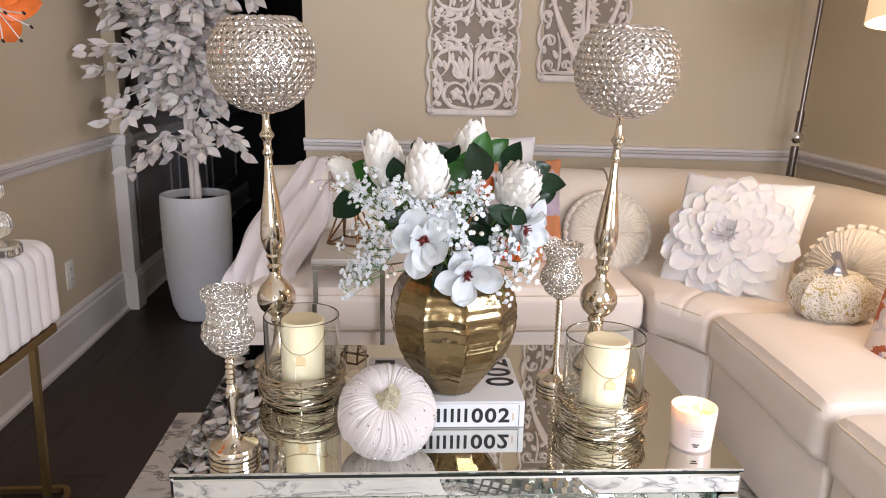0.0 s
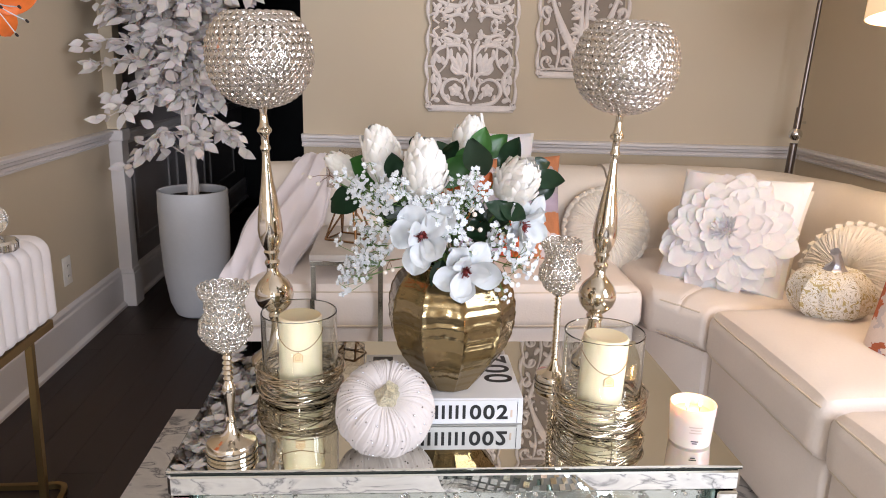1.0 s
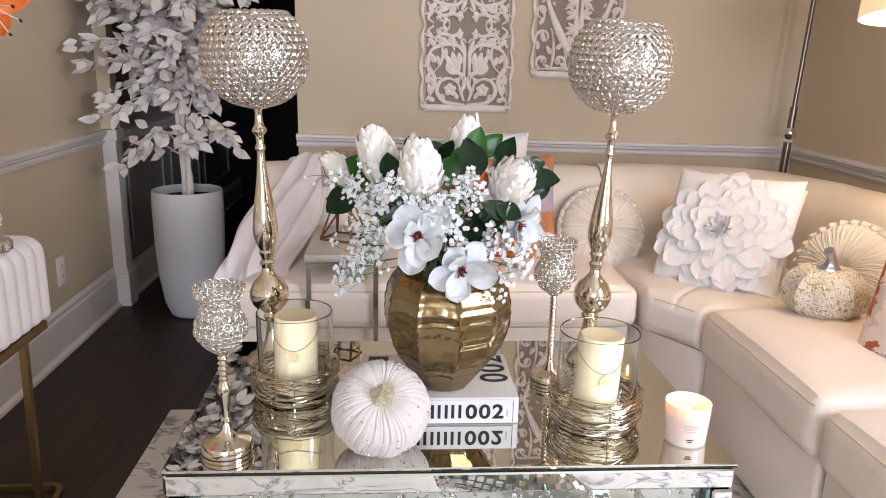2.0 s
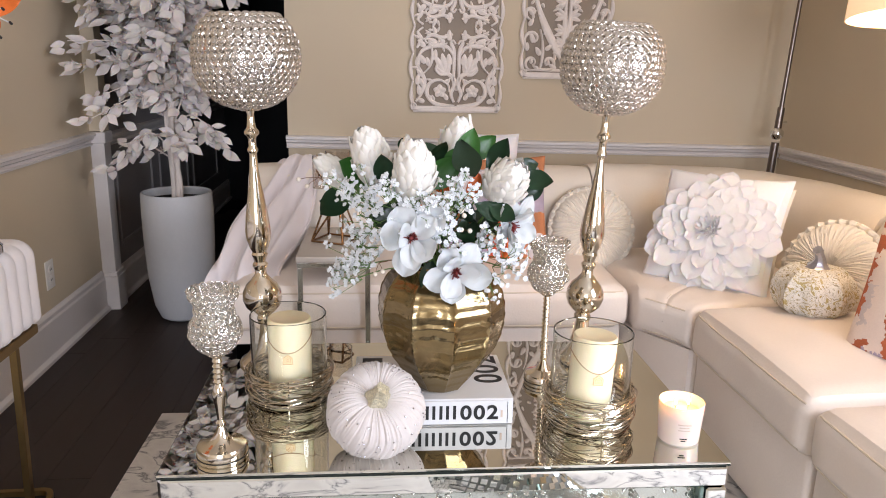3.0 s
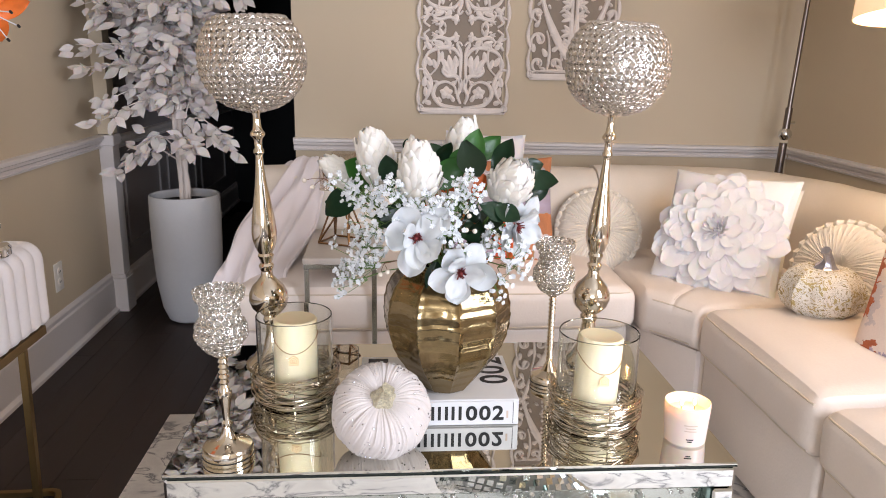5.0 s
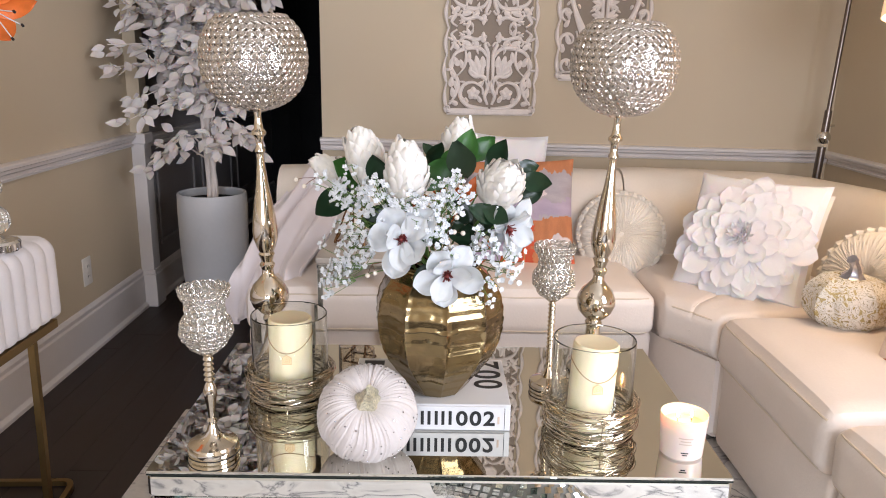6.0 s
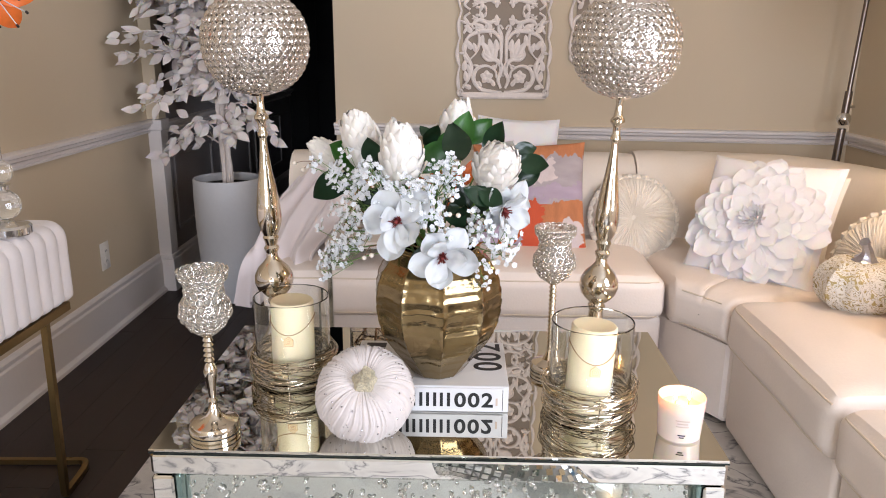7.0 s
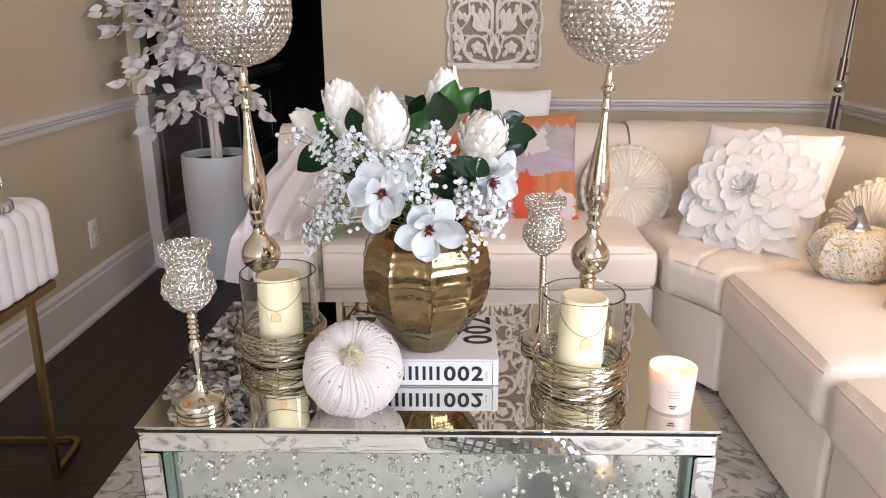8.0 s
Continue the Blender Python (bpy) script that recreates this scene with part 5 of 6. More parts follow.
def wall_panel(x, z, style, label):
    t = thing("wall_panel", (x, BACK - 0.004, z), label, "wall art", "carved wall panels")
    # added sheet: shadow between carving and wall, as a darker colour
    part("gap_shade_sheet", boxbm(-0.192, 0.192, -0.003, 0.003, 0.012, 1.14), TAUPE, t, "taupe sheet standing in for shadow on the wall behind", False)
    for k in range(3):
        bm = bmesh.new()
        for s in (-1, 1):
            carved_half(bm, s, 0.012 + 0.38 * k, k % 2 == 1, style)
        if k == 0:
            ribbon(bm, [(-0.205 + 0.41 * i / 10, 0.008) for i in range(11)], 0.018, taper=False)
            for s in (-1, 1):
                ribbon(bm, [(s * q[0], q[1]) for q in spiral(0.198, 0.022, 0.020, 0.006, -120, 200, 14)], 0.009)
        if k == 2:
            ribbon(bm, [(-0.205 + 0.41 * i / 10, 1.145) for i in range(11)], 0.018, taper=False)
        bmesh.ops.recalc_face_normals(bm, faces=bm.faces[:])
        part("carving", bm, CARVED, t, "", False)
    return t


wall_panel(0.459, 0.955, 0, "whitewashed carved wood wall panel with scrolls and rosettes")
wall_panel(0.985, 1.122, 1, "whitewashed carved wood wall panel with a central leaf stem")

# ---------------------------------------------------------------- cushions on the sofa
def cushion_bm(w, h, t, n=28, pinch=0.06, seed=0.0, wrinkle=0.004):
    """A stuffed square cushion in the xy plane, seams at its rim and drawn-in sides; z is its thickness."""
    bm = bmesh.new()
    grid = {}
    for side in (1, -1):
        for i in range(n + 1):
            for j in range(n + 1):
                u, v = 2 * i / n - 1, 2 * j / n - 1
                edge = i in (0, n) or j in (0, n)
                if side == -1 and edge:
                    grid[side, i, j] = grid[1, i, j]
                    continue
                x = w / 2 * u * (1 - pinch * (1 - v * v) * abs(u) ** 2)
                y = h / 2 * v * (1 - pinch * (1 - u * u) * abs(v) ** 2)
                z = side * t / 2 * (max(0, 1 - abs(u) ** 2.6) * max(0, 1 - abs(v) ** 2.6)) ** 0.42
                z += wrinkle * noise.noise(Vector((x * 14 + seed, y * 14, side + seed))) * (1 - max(abs(u), abs(v)) ** 4)
                grid[side, i, j] = bm.verts.new((x, y, z))
    for side in (1, -1):
        for i in range(n):
            for j in range(n):
                q = [grid[side, i, j], grid[side, i + 1, j], grid[side, i + 1, j + 1], grid[side, i, j + 1]]
                bm.faces.new(q if side == 1 else q[::-1])
    return bm


def seat_pose(foot, facing_to, lean, spin=0.0):
    """Pose of a cushion that stands with its lower edge's middle at foot, faces along facing_to in plan and leans back by lean degrees."""
    f = Vector((facing_to[0], facing_to[1], 0)).normalized()
    right = Vector((-f.y, f.x, 0))
    up = Vector((0, 0, 1)) * math.cos(radians(lean)) - f * math.sin(radians(lean))
    nrm = right.cross(up)
    m = Matrix(((right.x, up.x, nrm.x, foot[0]), (right.y, up.y, nrm.y, foot[1]), (right.z, up.z, nrm.z, foot[2]), (0, 0, 0, 1)))
    return m @ Matrix.Rotation(radians(spin), 4, "Z")


def cushion(name, m, w, h, t, material, label, seed=0.0):
    th = thing(name, (0, 0, 0), label, "cushion", "cushions on the sofa")
    th.matrix_world = m
    bm = cushion_bm(w, h, t, seed=seed)
    bmesh.ops.translate(bm, verts=bm.verts, vec=(0, h / 2, 0))
    body = part("cover", bm, material, th)
    return th, body


# white cushion with felt petals
fm = seat_pose((1.212, 2.600, 0.436), (-0.66, -0.75), 29)
flower, body = cushion("flower_cushion", fm, 0.44, 0.44, 0.13, WOVENWHITE, "white square cushion covered with a large felt dahlia", 2)
felt = [to_mesh(petal(0.082, 0.070, 0.03, c, 6, 8, 0.56, 0.004, 9 + k, 0.45, 0.62), "petal", WOVENWHITE) for k, c in enumerate((-0.30, -0.05, 0.12))]
strip = to_mesh(petal(0.046, 0.013, 0.10, 0.5, 2, 5, 0.5, 0.003, 3, 0.5, 0.8), "centre_petal", WOVENWHITE)
fr = random.Random(8)
for row, (rad, n, tilt, sc) in enumerate(((0.140, 18, -9, 1.12), (0.118, 17, -4, 1.10), (0.095, 15, -2, 1.06), (0.072, 13, 0, 1.02), (0.048, 11, 2, 0.94), (0.028, 10, 6, 0.76))):
    for k in range(n):
        a = 2 * math.pi * (k + 0.5 * (row % 2)) / n + fr.uniform(-0.09, 0.09)
        z = 0.070 - 0.016 * (rad / 0.14) ** 4 + 0.0024 * row
        q = Matrix.Translation((0, 0.205, z)) @ Matrix.Rotation(a, 4, "Z") @ Matrix.Translation((0, rad, 0)) @ Matrix.Rotation(radians(tilt + fr.uniform(-3, 4)), 4, "X") @ Matrix.Rotation(radians(fr.uniform(-6, 6)), 4, "Y") @ Matrix.Scale(sc * fr.uniform(0.88, 1.12), 4)
        child("petal", felt[fr.randrange(3)], flower, q)
for k in range(44):
    a, rad = k * 2.4, 0.004 + 0.022 * (k / 43) ** 0.7
    q = Matrix.Translation((0, 0.205, 0.078)) @ Matrix.Rotation(a, 4, "Z") @ Matrix.Translation((0, rad, 0)) @ Matrix.Rotation(radians(72 - 52 * k / 43 + fr.uniform(-10, 10)), 4, "X") @ Matrix.Scale(fr.uniform(0.6, 0.95), 4)
    child("centre_petal", strip, flower, q)

cushion("square_cushion", seat_pose((1.292, 2.665, 0.442), (-0.66, -0.75), 29), 0.385, 0.385, 0.09, CREAMCLOTH, "plain cream square cushion behind the dahlia cushion", 5)


def painted(th, body, w, h, regions, mats, seed):
    """Broad brushed colour fields on a cushion's cover, with ragged borders."""
    me = body.data
    for m in mats:
        me.materials.append(m)
    for p in me.polygons:
        c = p.center
        u, v = c.x / w + 0.5, c.y / h
        u += 0.035 * noise.noise(Vector((c.x * 30 + seed, c.y * 60, 0))) + 0.03 * noise.noise(Vector((c.x * 40, c.y * 110 + seed, 1)))
        v += 0.05 * noise.noise(Vector((c.x * 25, c.y * 30 + seed, 4))) + 0.03 * noise.noise(Vector((c.x * 90, c.y * 40 + seed, 2)))
        for x0, x1, y0, y1, k in regions:
            if x0 <= u < x1 and y0 <= v < y1:
                p.material_index = k
                break


ap, apb = cushion("abstract_cushion", seat_pose((0.528, 2.88, 0.447), (-0.05, -1), 20, 2), 0.42, 0.42, 0.13, GREYPAINT, "square cushion with grey, orange and mauve painted blocks", 7)
for o in list(ap.children):
    bpy.data.objects.remove(o)
bm = cushion_bm(0.42, 0.42, 0.13, n=130, seed=7)
bmesh.ops.translate(bm, verts=bm.verts, vec=(0, 0.21, 0))
apb = part("cover", bm, GREYPAINT, ap)
painted(ap, apb, 0.42, 0.42, [(-0.1, 0.42, -0.1, 0.42, 1), (0.42, 0.62, -0.1, 0.45, 2), (0.93, 1.2, -0.1, 0.07, 2), (0.78, 0.96, 0.03, 0.28, 4), (0.62, 1.2, -0.1, 0.45, 3), (-0.1, 1.2, 0.87, 1.2, 3), (0.25, 0.72, 0.63, 0.84, 4), (0.40, 1.2, 0.47, 0.60, 1), (0.05, 0.25, 0.50, 0.80, 4)], [MAUVEPAINT, REDPAINT, ORANGEPAINT, LILACPAINT], 3.0)

rp = thing("rust_cushion", (0, 0, 0), "square cushion with rust orange brushstrokes on white and grey", "cushion", "cushions on the sofa")
rp.matrix_world = seat_pose((1.432, 1.80, 0.462), (-0.93, -0.30), 26, 9)
bm = cushion_bm(0.43, 0.43, 0.14, n=130, seed=13)
bmesh.ops.translate(bm, verts=bm.verts, vec=(0, 0.215, 0))
rpb = part("cover", bm, WHITEPAINT, rp)
painted(rp, rpb, 0.43, 0.43, [(-0.1, 0.30, -0.1, 0.07, 3), (0.10, 0.20, 0.07, 0.13, 2), (-0.1, 0.10, 0.30, 0.66, 2), (-0.1, 0.14, 0.72, 0.84, 2), (0.10, 0.16, 0.22, 0.50, 4), (0.0, 0.40, 0.90, 1.2, 2), (0.30, 0.75, -0.1, 0.32, 2), (0.60, 1.2, 0.40, 0.75, 1), (0.70, 1.2, 0.0, 0.4, 3), (0.75, 1.2, 0.75, 1.2, 2)], [GREYPAINT, RUSTPAINT, MAUVEPAINT, LILACPAINT], 9.0)

wp = cushion("square_cushion", seat_pose((0.470, 3.045, 0.50), (0.02, -1), 14, -3), 0.32, 0.44, 0.11, WOVENWHITE, "off-white square cushion propped behind the abstract cushion", 15)


def round_cushion(m, r, t, material, label, pleats):
    th = thing("round_cushion", (0, 0, 0), label, "cushion", "round pleated cushions")
    th.matrix_world = m
    prof = []
    for k in range(25):
        a = k / 24 * math.pi
        q = math.sin(a) ** 0.6
        z = t / 2 * math.cos(a)
        dip = 0.55 * t / 2 * math.exp(-(r * q / (0.16 * r)) ** 2)
        prof.append((max(0.0006, r * q), z - math.copysign(dip, z)))
    prof = prof[::-1]
    bm = lathe(prof, 240)
    for v in bm.verts:
        a = math.atan2(v.co.y, v.co.x)
        q = math.hypot(v.co.x, v.co.y) / r
        amp = 0.0058 * min(1, q * 2.2) * (1 if q < 0.93 else 0.6)
        pl = abs(math.sin(pleats * a / 2 + 1.9 * noise.noise(Vector((math.cos(a) * 3, math.sin(a) * 3, q * 1.6)))))
        v.co.z += math.copysign(amp * (pl - 0.5) * 2, v.co.z)
        if q > 0.9:
            v.co.x *= 1 + 0.012 * (pl - 0.5)
            v.co.y *= 1 + 0.012 * (pl - 0.5)
    part("cover", bm, material, th)
    for sgn in (1, -1):
        b = lathe([(0, -0.004), (0.016, -0.004), (0.020, 0.0), (0.016, 0.006), (0, 0.009)], 20, at=(0, 0, sgn * t * 0.20))
        part("button", b, material, th)
    rope = []
    for k in range(120):
        a = 2 * math.pi * k / 120
        rope.append(((r + 0.004) * math.cos(a), (r + 0.004) * math.sin(a), 0.009 * math.sin(30 * a)))
    part("ruffle", tube(rope, 0.012, 8, closed=True), material, th)
    return th


def centred(m, up):
    return m @ Matrix.Translation((0, up, 0))


round_cushion(centred(seat_pose((0.925, 2.965, 0.408), (-0.10, -1), 20), 0.158), 0.158, 0.10, CREAMCLOTH, "round cream pleated cushion with a centre button", 36)
round_cushion(centred(seat_pose((1.495, 2.35, 0.450), (-0.88, -0.48), 22), 0.130), 0.156, 0.10, CREAMCLOTH, "round cream pleated cushion in the lamp's warm glow", 44)

# ---------------------------------------------------------------- brocade pumpkin
gourd = thing("pumpkin_ornament", (1.414, 2.262, 0.458), "cream and gold brocade pumpkin with a silver stem on the sofa", "pumpkin ornament")
bm = pumpkin_form(0.119, 0.166, 9, 0.11, 0.020, 180, 0.8, 0.1)
bmesh.ops.translate(bm, verts=bm.verts, vec=(0, 0, 0.086))
part("body", bm, BROCADE, gourd)
stem_line = spline([(0, -0.004, 0.140), (0.002, -0.006, 0.162), (0.0, -0.012, 0.186), (-0.010, -0.016, 0.208), (-0.018, -0.020, 0.218)], 6)
st = tube(stem_line, [0.0105 + 0.024 * math.exp(-max(0.0, p[2] - 0.160) / 0.014) + 0.003 * (p[2] > 0.212) for p in stem_line], 14)
for k, v in enumerate(st.verts):
    near = min(stem_line, key=lambda p: abs(p[2] - v.co.z))
    out = 1.0 + (0.10 if k % 2 else -0.10)
    v.co.x, v.co.y = near[0] + (v.co.x - near[0]) * out, near[1] + (v.co.y - near[1]) * out
part("stem", st, STEMSILVER, gourd, "ridged silver stem")

# ---------------------------------------------------------------- plush throw over the sofa's end
throw = thing("throw_blanket", (0, 0, 0), "white plush throw draped over the sofa's end", "throw")
LEFTEDGE = [(-0.28, 3.44, 0.60), (-0.30, 3.36, 0.745), (-0.305, 3.27, 0.785), (-0.385, 3.13, 0.690), (-0.468, 2.97, 0.59), (-0.482, 2.83, 0.51), (-0.495, 2.76, 0.44), (-0.52, 2.73, 0.36), (-0.535, 2.72, 0.285)]
RIGHTEDGE = [(-0.17, 3.44, 0.62), (-0.16, 3.36, 0.765), (-0.15, 3.25, 0.80), (-0.14, 3.12, 0.72), (-0.175, 2.98, 0.60), (-0.23, 2.82, 0.53), (-0.26, 2.70, 0.495), (-0.255, 2.625, 0.44), (-0.25, 2.605, 0.37)]
le, re = spline(LEFTEDGE, 6), spline(RIGHTEDGE, 6)
bm = bmesh.new()
rows = []
NU = 60
for j, (a, b) in enumerate(zip(le, re)):
    row = []
    v = j / (len(le) - 1)
    for i in range(NU + 1):
        u = i / NU
        p = a.lerp(b, u)
        bulgez = 0.022 * math.sin(math.pi * u) * math.sin(math.pi * min(1, v * 1.1))
        fold = (0.020 * math.sin(u * 17 + v * 9 + 2.4 * noise.noise(Vector((u * 2, v * 3, 1)))) + 0.007 * math.sin(u * 34 - v * 5)) * (0.45 + 0.55 * v)
        n2 = 0.010 * noise.noise(Vector((u * 5, v * 8, 7)))
        p = p + Vector((-0.5 * fold, -0.75 * fold, bulgez + 0.7 * fold + n2))
        row.append(p)
    rows.append(row)
top = [[bm.verts.new(p) for p in row] for row in rows]
under = [[bm.verts.new(p + Vector((0.004, 0.006, -0.010))) for p in row] for row in rows]
for sheet, sgn in ((top, 1), (under, -1)):
    for lo, hi in zip(sheet, sheet[1:]):
        for i in range(NU):
            q = (lo[i], lo[i + 1], hi[i + 1], hi[i])
            bm.faces.new(q if sgn < 0 else q[::-1])
bmesh.ops.recalc_face_normals(bm, faces=bm.faces[:])
part("cloth", bm, THROW, throw)
fr2 = tube([p for p in (r[-1] for r in rows)], 0.006, 6)
part("hem", fr2, THROW, throw)

# ---------------------------------------------------------------- narrow side table and wire hurricane
side = thing("side_table", (0, 0, 0), "narrow chrome side table with a stone top before the sofa", "side table")
SX0, SX1, SY0, SY1, SZ = -0.175, 0.070, 2.550, 2.985, 0.572
part("tabletop", boxbm(SX0, SX1, SY0, SY1, SZ - 0.020, SZ, bevel=0.003), STONE, side)
part("frame", boxbm(SX0 + 0.002, SX1 - 0.002, SY0 + 0.002, SY1 - 0.002, SZ - 0.038, SZ - 0.0205, bevel=0.002), CHROME, side, "chrome frame", False)
for x in (SX0 + 0.004, SX1 - 0.021):
    part("leg", boxbm(x, x + 0.017, SY0 + 0.003, SY0 + 0.020, 0.018, SZ - 0.0385, bevel=0.0015), CHROME, side, "chrome leg", False)
    part("foot", boxbm(x, x + 0.017, SY0 - 0.02, SY0 + 0.02, 0.0, 0.018, bevel=0.0015), CHROME, side, "", False)
part("foot_rail", boxbm(SX0 + 0.021, SX1 - 0.021, SY0 + 0.003, SY0 + 0.020, 0.0, 0.018, bevel=0.0015), CHROME, side, "", False)

stand = thing("geometric_candle_stand", (-0.060, 2.78, SZ), "bronze wire geometric stand holding clear glass cylinders", "candle holder")
for k in range(4):
    a, b = radians(90 * k + 20), radians(90 * k + 120)
    for (r0, z0, a0), (r1, z1, a1) in (((0.085, 0.004, a), (0.030, 0.150, b)), ((0.030, 0.150, b), (0.062, 0.250, a)), ((0.085, 0.004, a), (0.085, 0.004, a + 1.57)), ((0.030, 0.150, b), (0.085, 0.004, a + 1.57)), ((0.062, 0.250, a), (0.062, 0.250, a + 1.57))):
        part("wire", tube([(r0 * math.cos(a0), r0 * math.sin(a0), z0), (r1 * math.cos(a1), r1 * math.sin(a1), z1)], 0.0038, 6), BRONZE, stand)
for x, y, z, h, r in ((0.012, 0.01, 0.215, 0.100, 0.043), (-0.045, -0.02, 0.19, 0.112, 0.028)):
    g = part("glass_cylinder", lathe([(0, 0), (r, 0), (r, h), (r - 0.002, h), (r - 0.002, 0.004), (0, 0.004)], 36, at=(x, y, z)), SMOKE, stand, "lightly smoked glass cylinder")
    g.visible_shadow = False

# ---------------------------------------------------------------- floor lamp
lamp = thing("floor_lamp", (1.965, 3.62, 0), "brushed nickel floor lamp with a lit cream drum shade", "floor lamp")
part("foot", lathe([(0, 0), (0.12, 0), (0.12, 0.015), (0.02, 0.03), (0, 0.03)], 32), STEEL, lamp)
lean = lambda z: (0.012 + 0.048 * (z - 0.9), 0.005, z)
part("lower_pole", tube([lean(0.02), lean(0.845)], 0.0185, 14), STEEL, lamp)
part("joint", lathe([(0, -0.030), (0.018, -0.026), (0.029, -0.012), (0.031, 0), (0.029, 0.012), (0.018, 0.026), (0, 0.030)], 20, at=lean(0.887)), CHROME, lamp, "round chrome joint")
part("collar", tube([lean(0.91), lean(1.01)], 0.0165, 14), STEEL, lamp)
part("upper_pole", tube([lean(1.0), lean(2.1)], 0.0105, 12), STEEL, lamp)
part("thumb_screw", tube([(0.018 + 0.0, 0.0, 0.942), (0.048, -0.004, 0.942)], 0.006, 8), CHROME, lamp)
HX, HY, HZ = 1.508 - 1.965, 2.09 - 3.62, 1.335
part("arm", tube(spline([lean(2.08), (-0.05, -0.35, 2.22), (-0.30, -1.0, 2.16), (HX, HY, 1.86), (HX, HY, 1.62)], 8), 0.009, 10), STEEL, lamp)
R0, R1, HH = 0.195, 0.165, 0.27
tiltm = Matrix.Translation((HX, HY, HZ)) @ Matrix.Rotation(radians(-7), 4, "X")
bm = lathe([(R0, 0.0), (R1, HH), (R1 - 0.003, HH), (R0 - 0.003, 0.0), (R0, 0.0)], 56)
bmesh.ops.transform(bm, verts=bm.verts, matrix=tiltm)
part("shade", bm, SHADE, lamp, "cream drum shade lit from inside")
bm = lathe([(R0 - 0.004, 0.004), (R1 - 0.004, HH - 0.002)], 56)
bmesh.ops.transform(bm, verts=bm.verts, matrix=tiltm)
part("lining", bm, SHADEIN, lamp, "glowing white lining")
part("bulb", lathe([(0, -0.05), (0.025, -0.035), (0.032, 0), (0.022, 0.035), (0.014, 0.06), (0, 0.06)], 20, at=(HX, HY, HZ + 0.15)), BULBGLOW, lamp, "glowing bulb")
bulb("lamp_light", (1.508, 2.09, 1.43), 18.0, (1.0, 0.72, 0.46), 0.05)

# ---------------------------------------------------------------- channelled bench by the wall
bench = thing("bench", (0.012, 0.022, 0), "white velvet bench with channelled upholstery on brass sled legs", "bench")
QX0, QX1, QY0, QY1, QZ0, QZ1 = -1.175, -0.768, 0.85, 2.052, 0.532, 0.752
prof = []
RC = 0.045
for cx, cz, a0 in ((QX1 - RC, QZ0 + RC * 0.5, -90), (QX1 - RC, QZ1 - RC, 0)):
    rz = RC * 0.5 if a0 == -90 else RC
    for k in range(7):
        a = radians(a0 + 15 * k)
        prof.append((cx + RC * math.cos(a), cz + rz * math.sin(a), math.cos(a), math.sin(a)))
        if a0 == -90 and k == 6:
            for q in range(1, 5):
                prof.append((QX1, cz + (QZ1 - RC - cz) * q / 5, 1, 0))
for q in range(1, 10):
    prof.append((QX1 - RC - (QX1 - RC - QX0) * q / 9, QZ1, 0, 1))
prof.insert(0, (QX0, QZ0, 0, -1))
bm = bmesh.new()
rows = []
ny = 300
for j in range(ny + 1):
    y = QY0 + (QY1 - QY0) * j / ny
    ch = 0.0075 * abs(math.sin(math.pi * (QY1 - y - 0.004) / 0.052)) ** 0.55
    e = min(1.0, (QY1 - y) / 0.03)
    shrink = 0.018 * (1 - math.sqrt(max(0, 1 - (1 - e) ** 2)))
    row = []
    for x, z, nx, nz in prof:
        row.append(bm.verts.new((x + nx * (ch - 0.006) - shrink * max(0, nx), y, z + nz * (ch - 0.006) - shrink * max(0, nz))))
    rows.append(row)
for lo, hi in zip(rows, rows[1:]):
    for k in range(len(prof) - 1):
        bm.faces.new((lo[k], hi[k], hi[k + 1], lo[k + 1]))
bm.faces.new(rows[-1])
bm.faces.new(rows[0][::-1])
bmesh.ops.recalc_face_normals(bm, faces=bm.faces[:])
part("upholstery", bm, VELVET, bench, "white velvet with rounded channels")
part("seat_frame", boxbm(QX0 + 0.01, QX1 - 0.012, QY0 + 0.02, QY1 - 0.02, QZ0 - 0.024, QZ0 - 0.001, bevel=0.002), BRASS, bench, "brass frame", False)
for sgn, yb in ((1, 1.92), (-1, 1.0)):
    loop = spline([(-0.790, yb, 0.508), (-0.797, yb + 0.004, 0.26), (-0.805, yb + 0.008 * sgn, 0.014)], 6)
    part("leg", tube(loop, 0.0118, 4, square=True), BRASS, bench, "slim brass leg")
    foot = [(-0.805, yb + 0.008 * sgn, 0.012), (-0.812, yb + 0.10 * sgn, 0.012), (-0.822, yb + 0.155 * sgn, 0.012), (-0.845, yb + 0.175 * sgn, 0.012), (-0.90, yb + 0.172 * sgn, 0.012), (-1.12, yb + 0.165 * sgn, 0.012)]
    part("foot", tube(spline(foot, 5), 0.011, 4, square=True), BRASS, bench, "bent brass foot")
    part("leg", tube([(-1.12, yb + 0.165 * sgn, 0.02), (-1.12, yb + 0.05 * sgn, 0.508)], 0.014, 4, square=True), BRASS, bench)

ball = thing("crystal_lamp_base", (-0.808, 1.900, QZ1 + 0.002), "chrome base with stacked clear crystal balls on the bench", "lamp")
part("plate", lathe([(0, 0), (0.050, 0), (0.052, 0.003), (0.052, 0.018), (0.047, 0.024), (0.022, 0.028), (0.014, 0.034), (0, 0.034)], 40), CHROME, ball, "chrome round plate")
part("crystal_ball", lathe([(0.0, 0.034)] + [(0.036 * math.sin(math.pi * k / 14), 0.071 - 0.036 * math.cos(math.pi * k / 14)) for k in range(1, 14)] + [(0, 0.107)], 20), CRYSTAL, ball, "faceted clear ball", False)
part("neck", lathe([(0, 0.106), (0.014, 0.108), (0.014, 0.116), (0.020, 0.120), (0, 0.122)], 24), CHROME, ball)
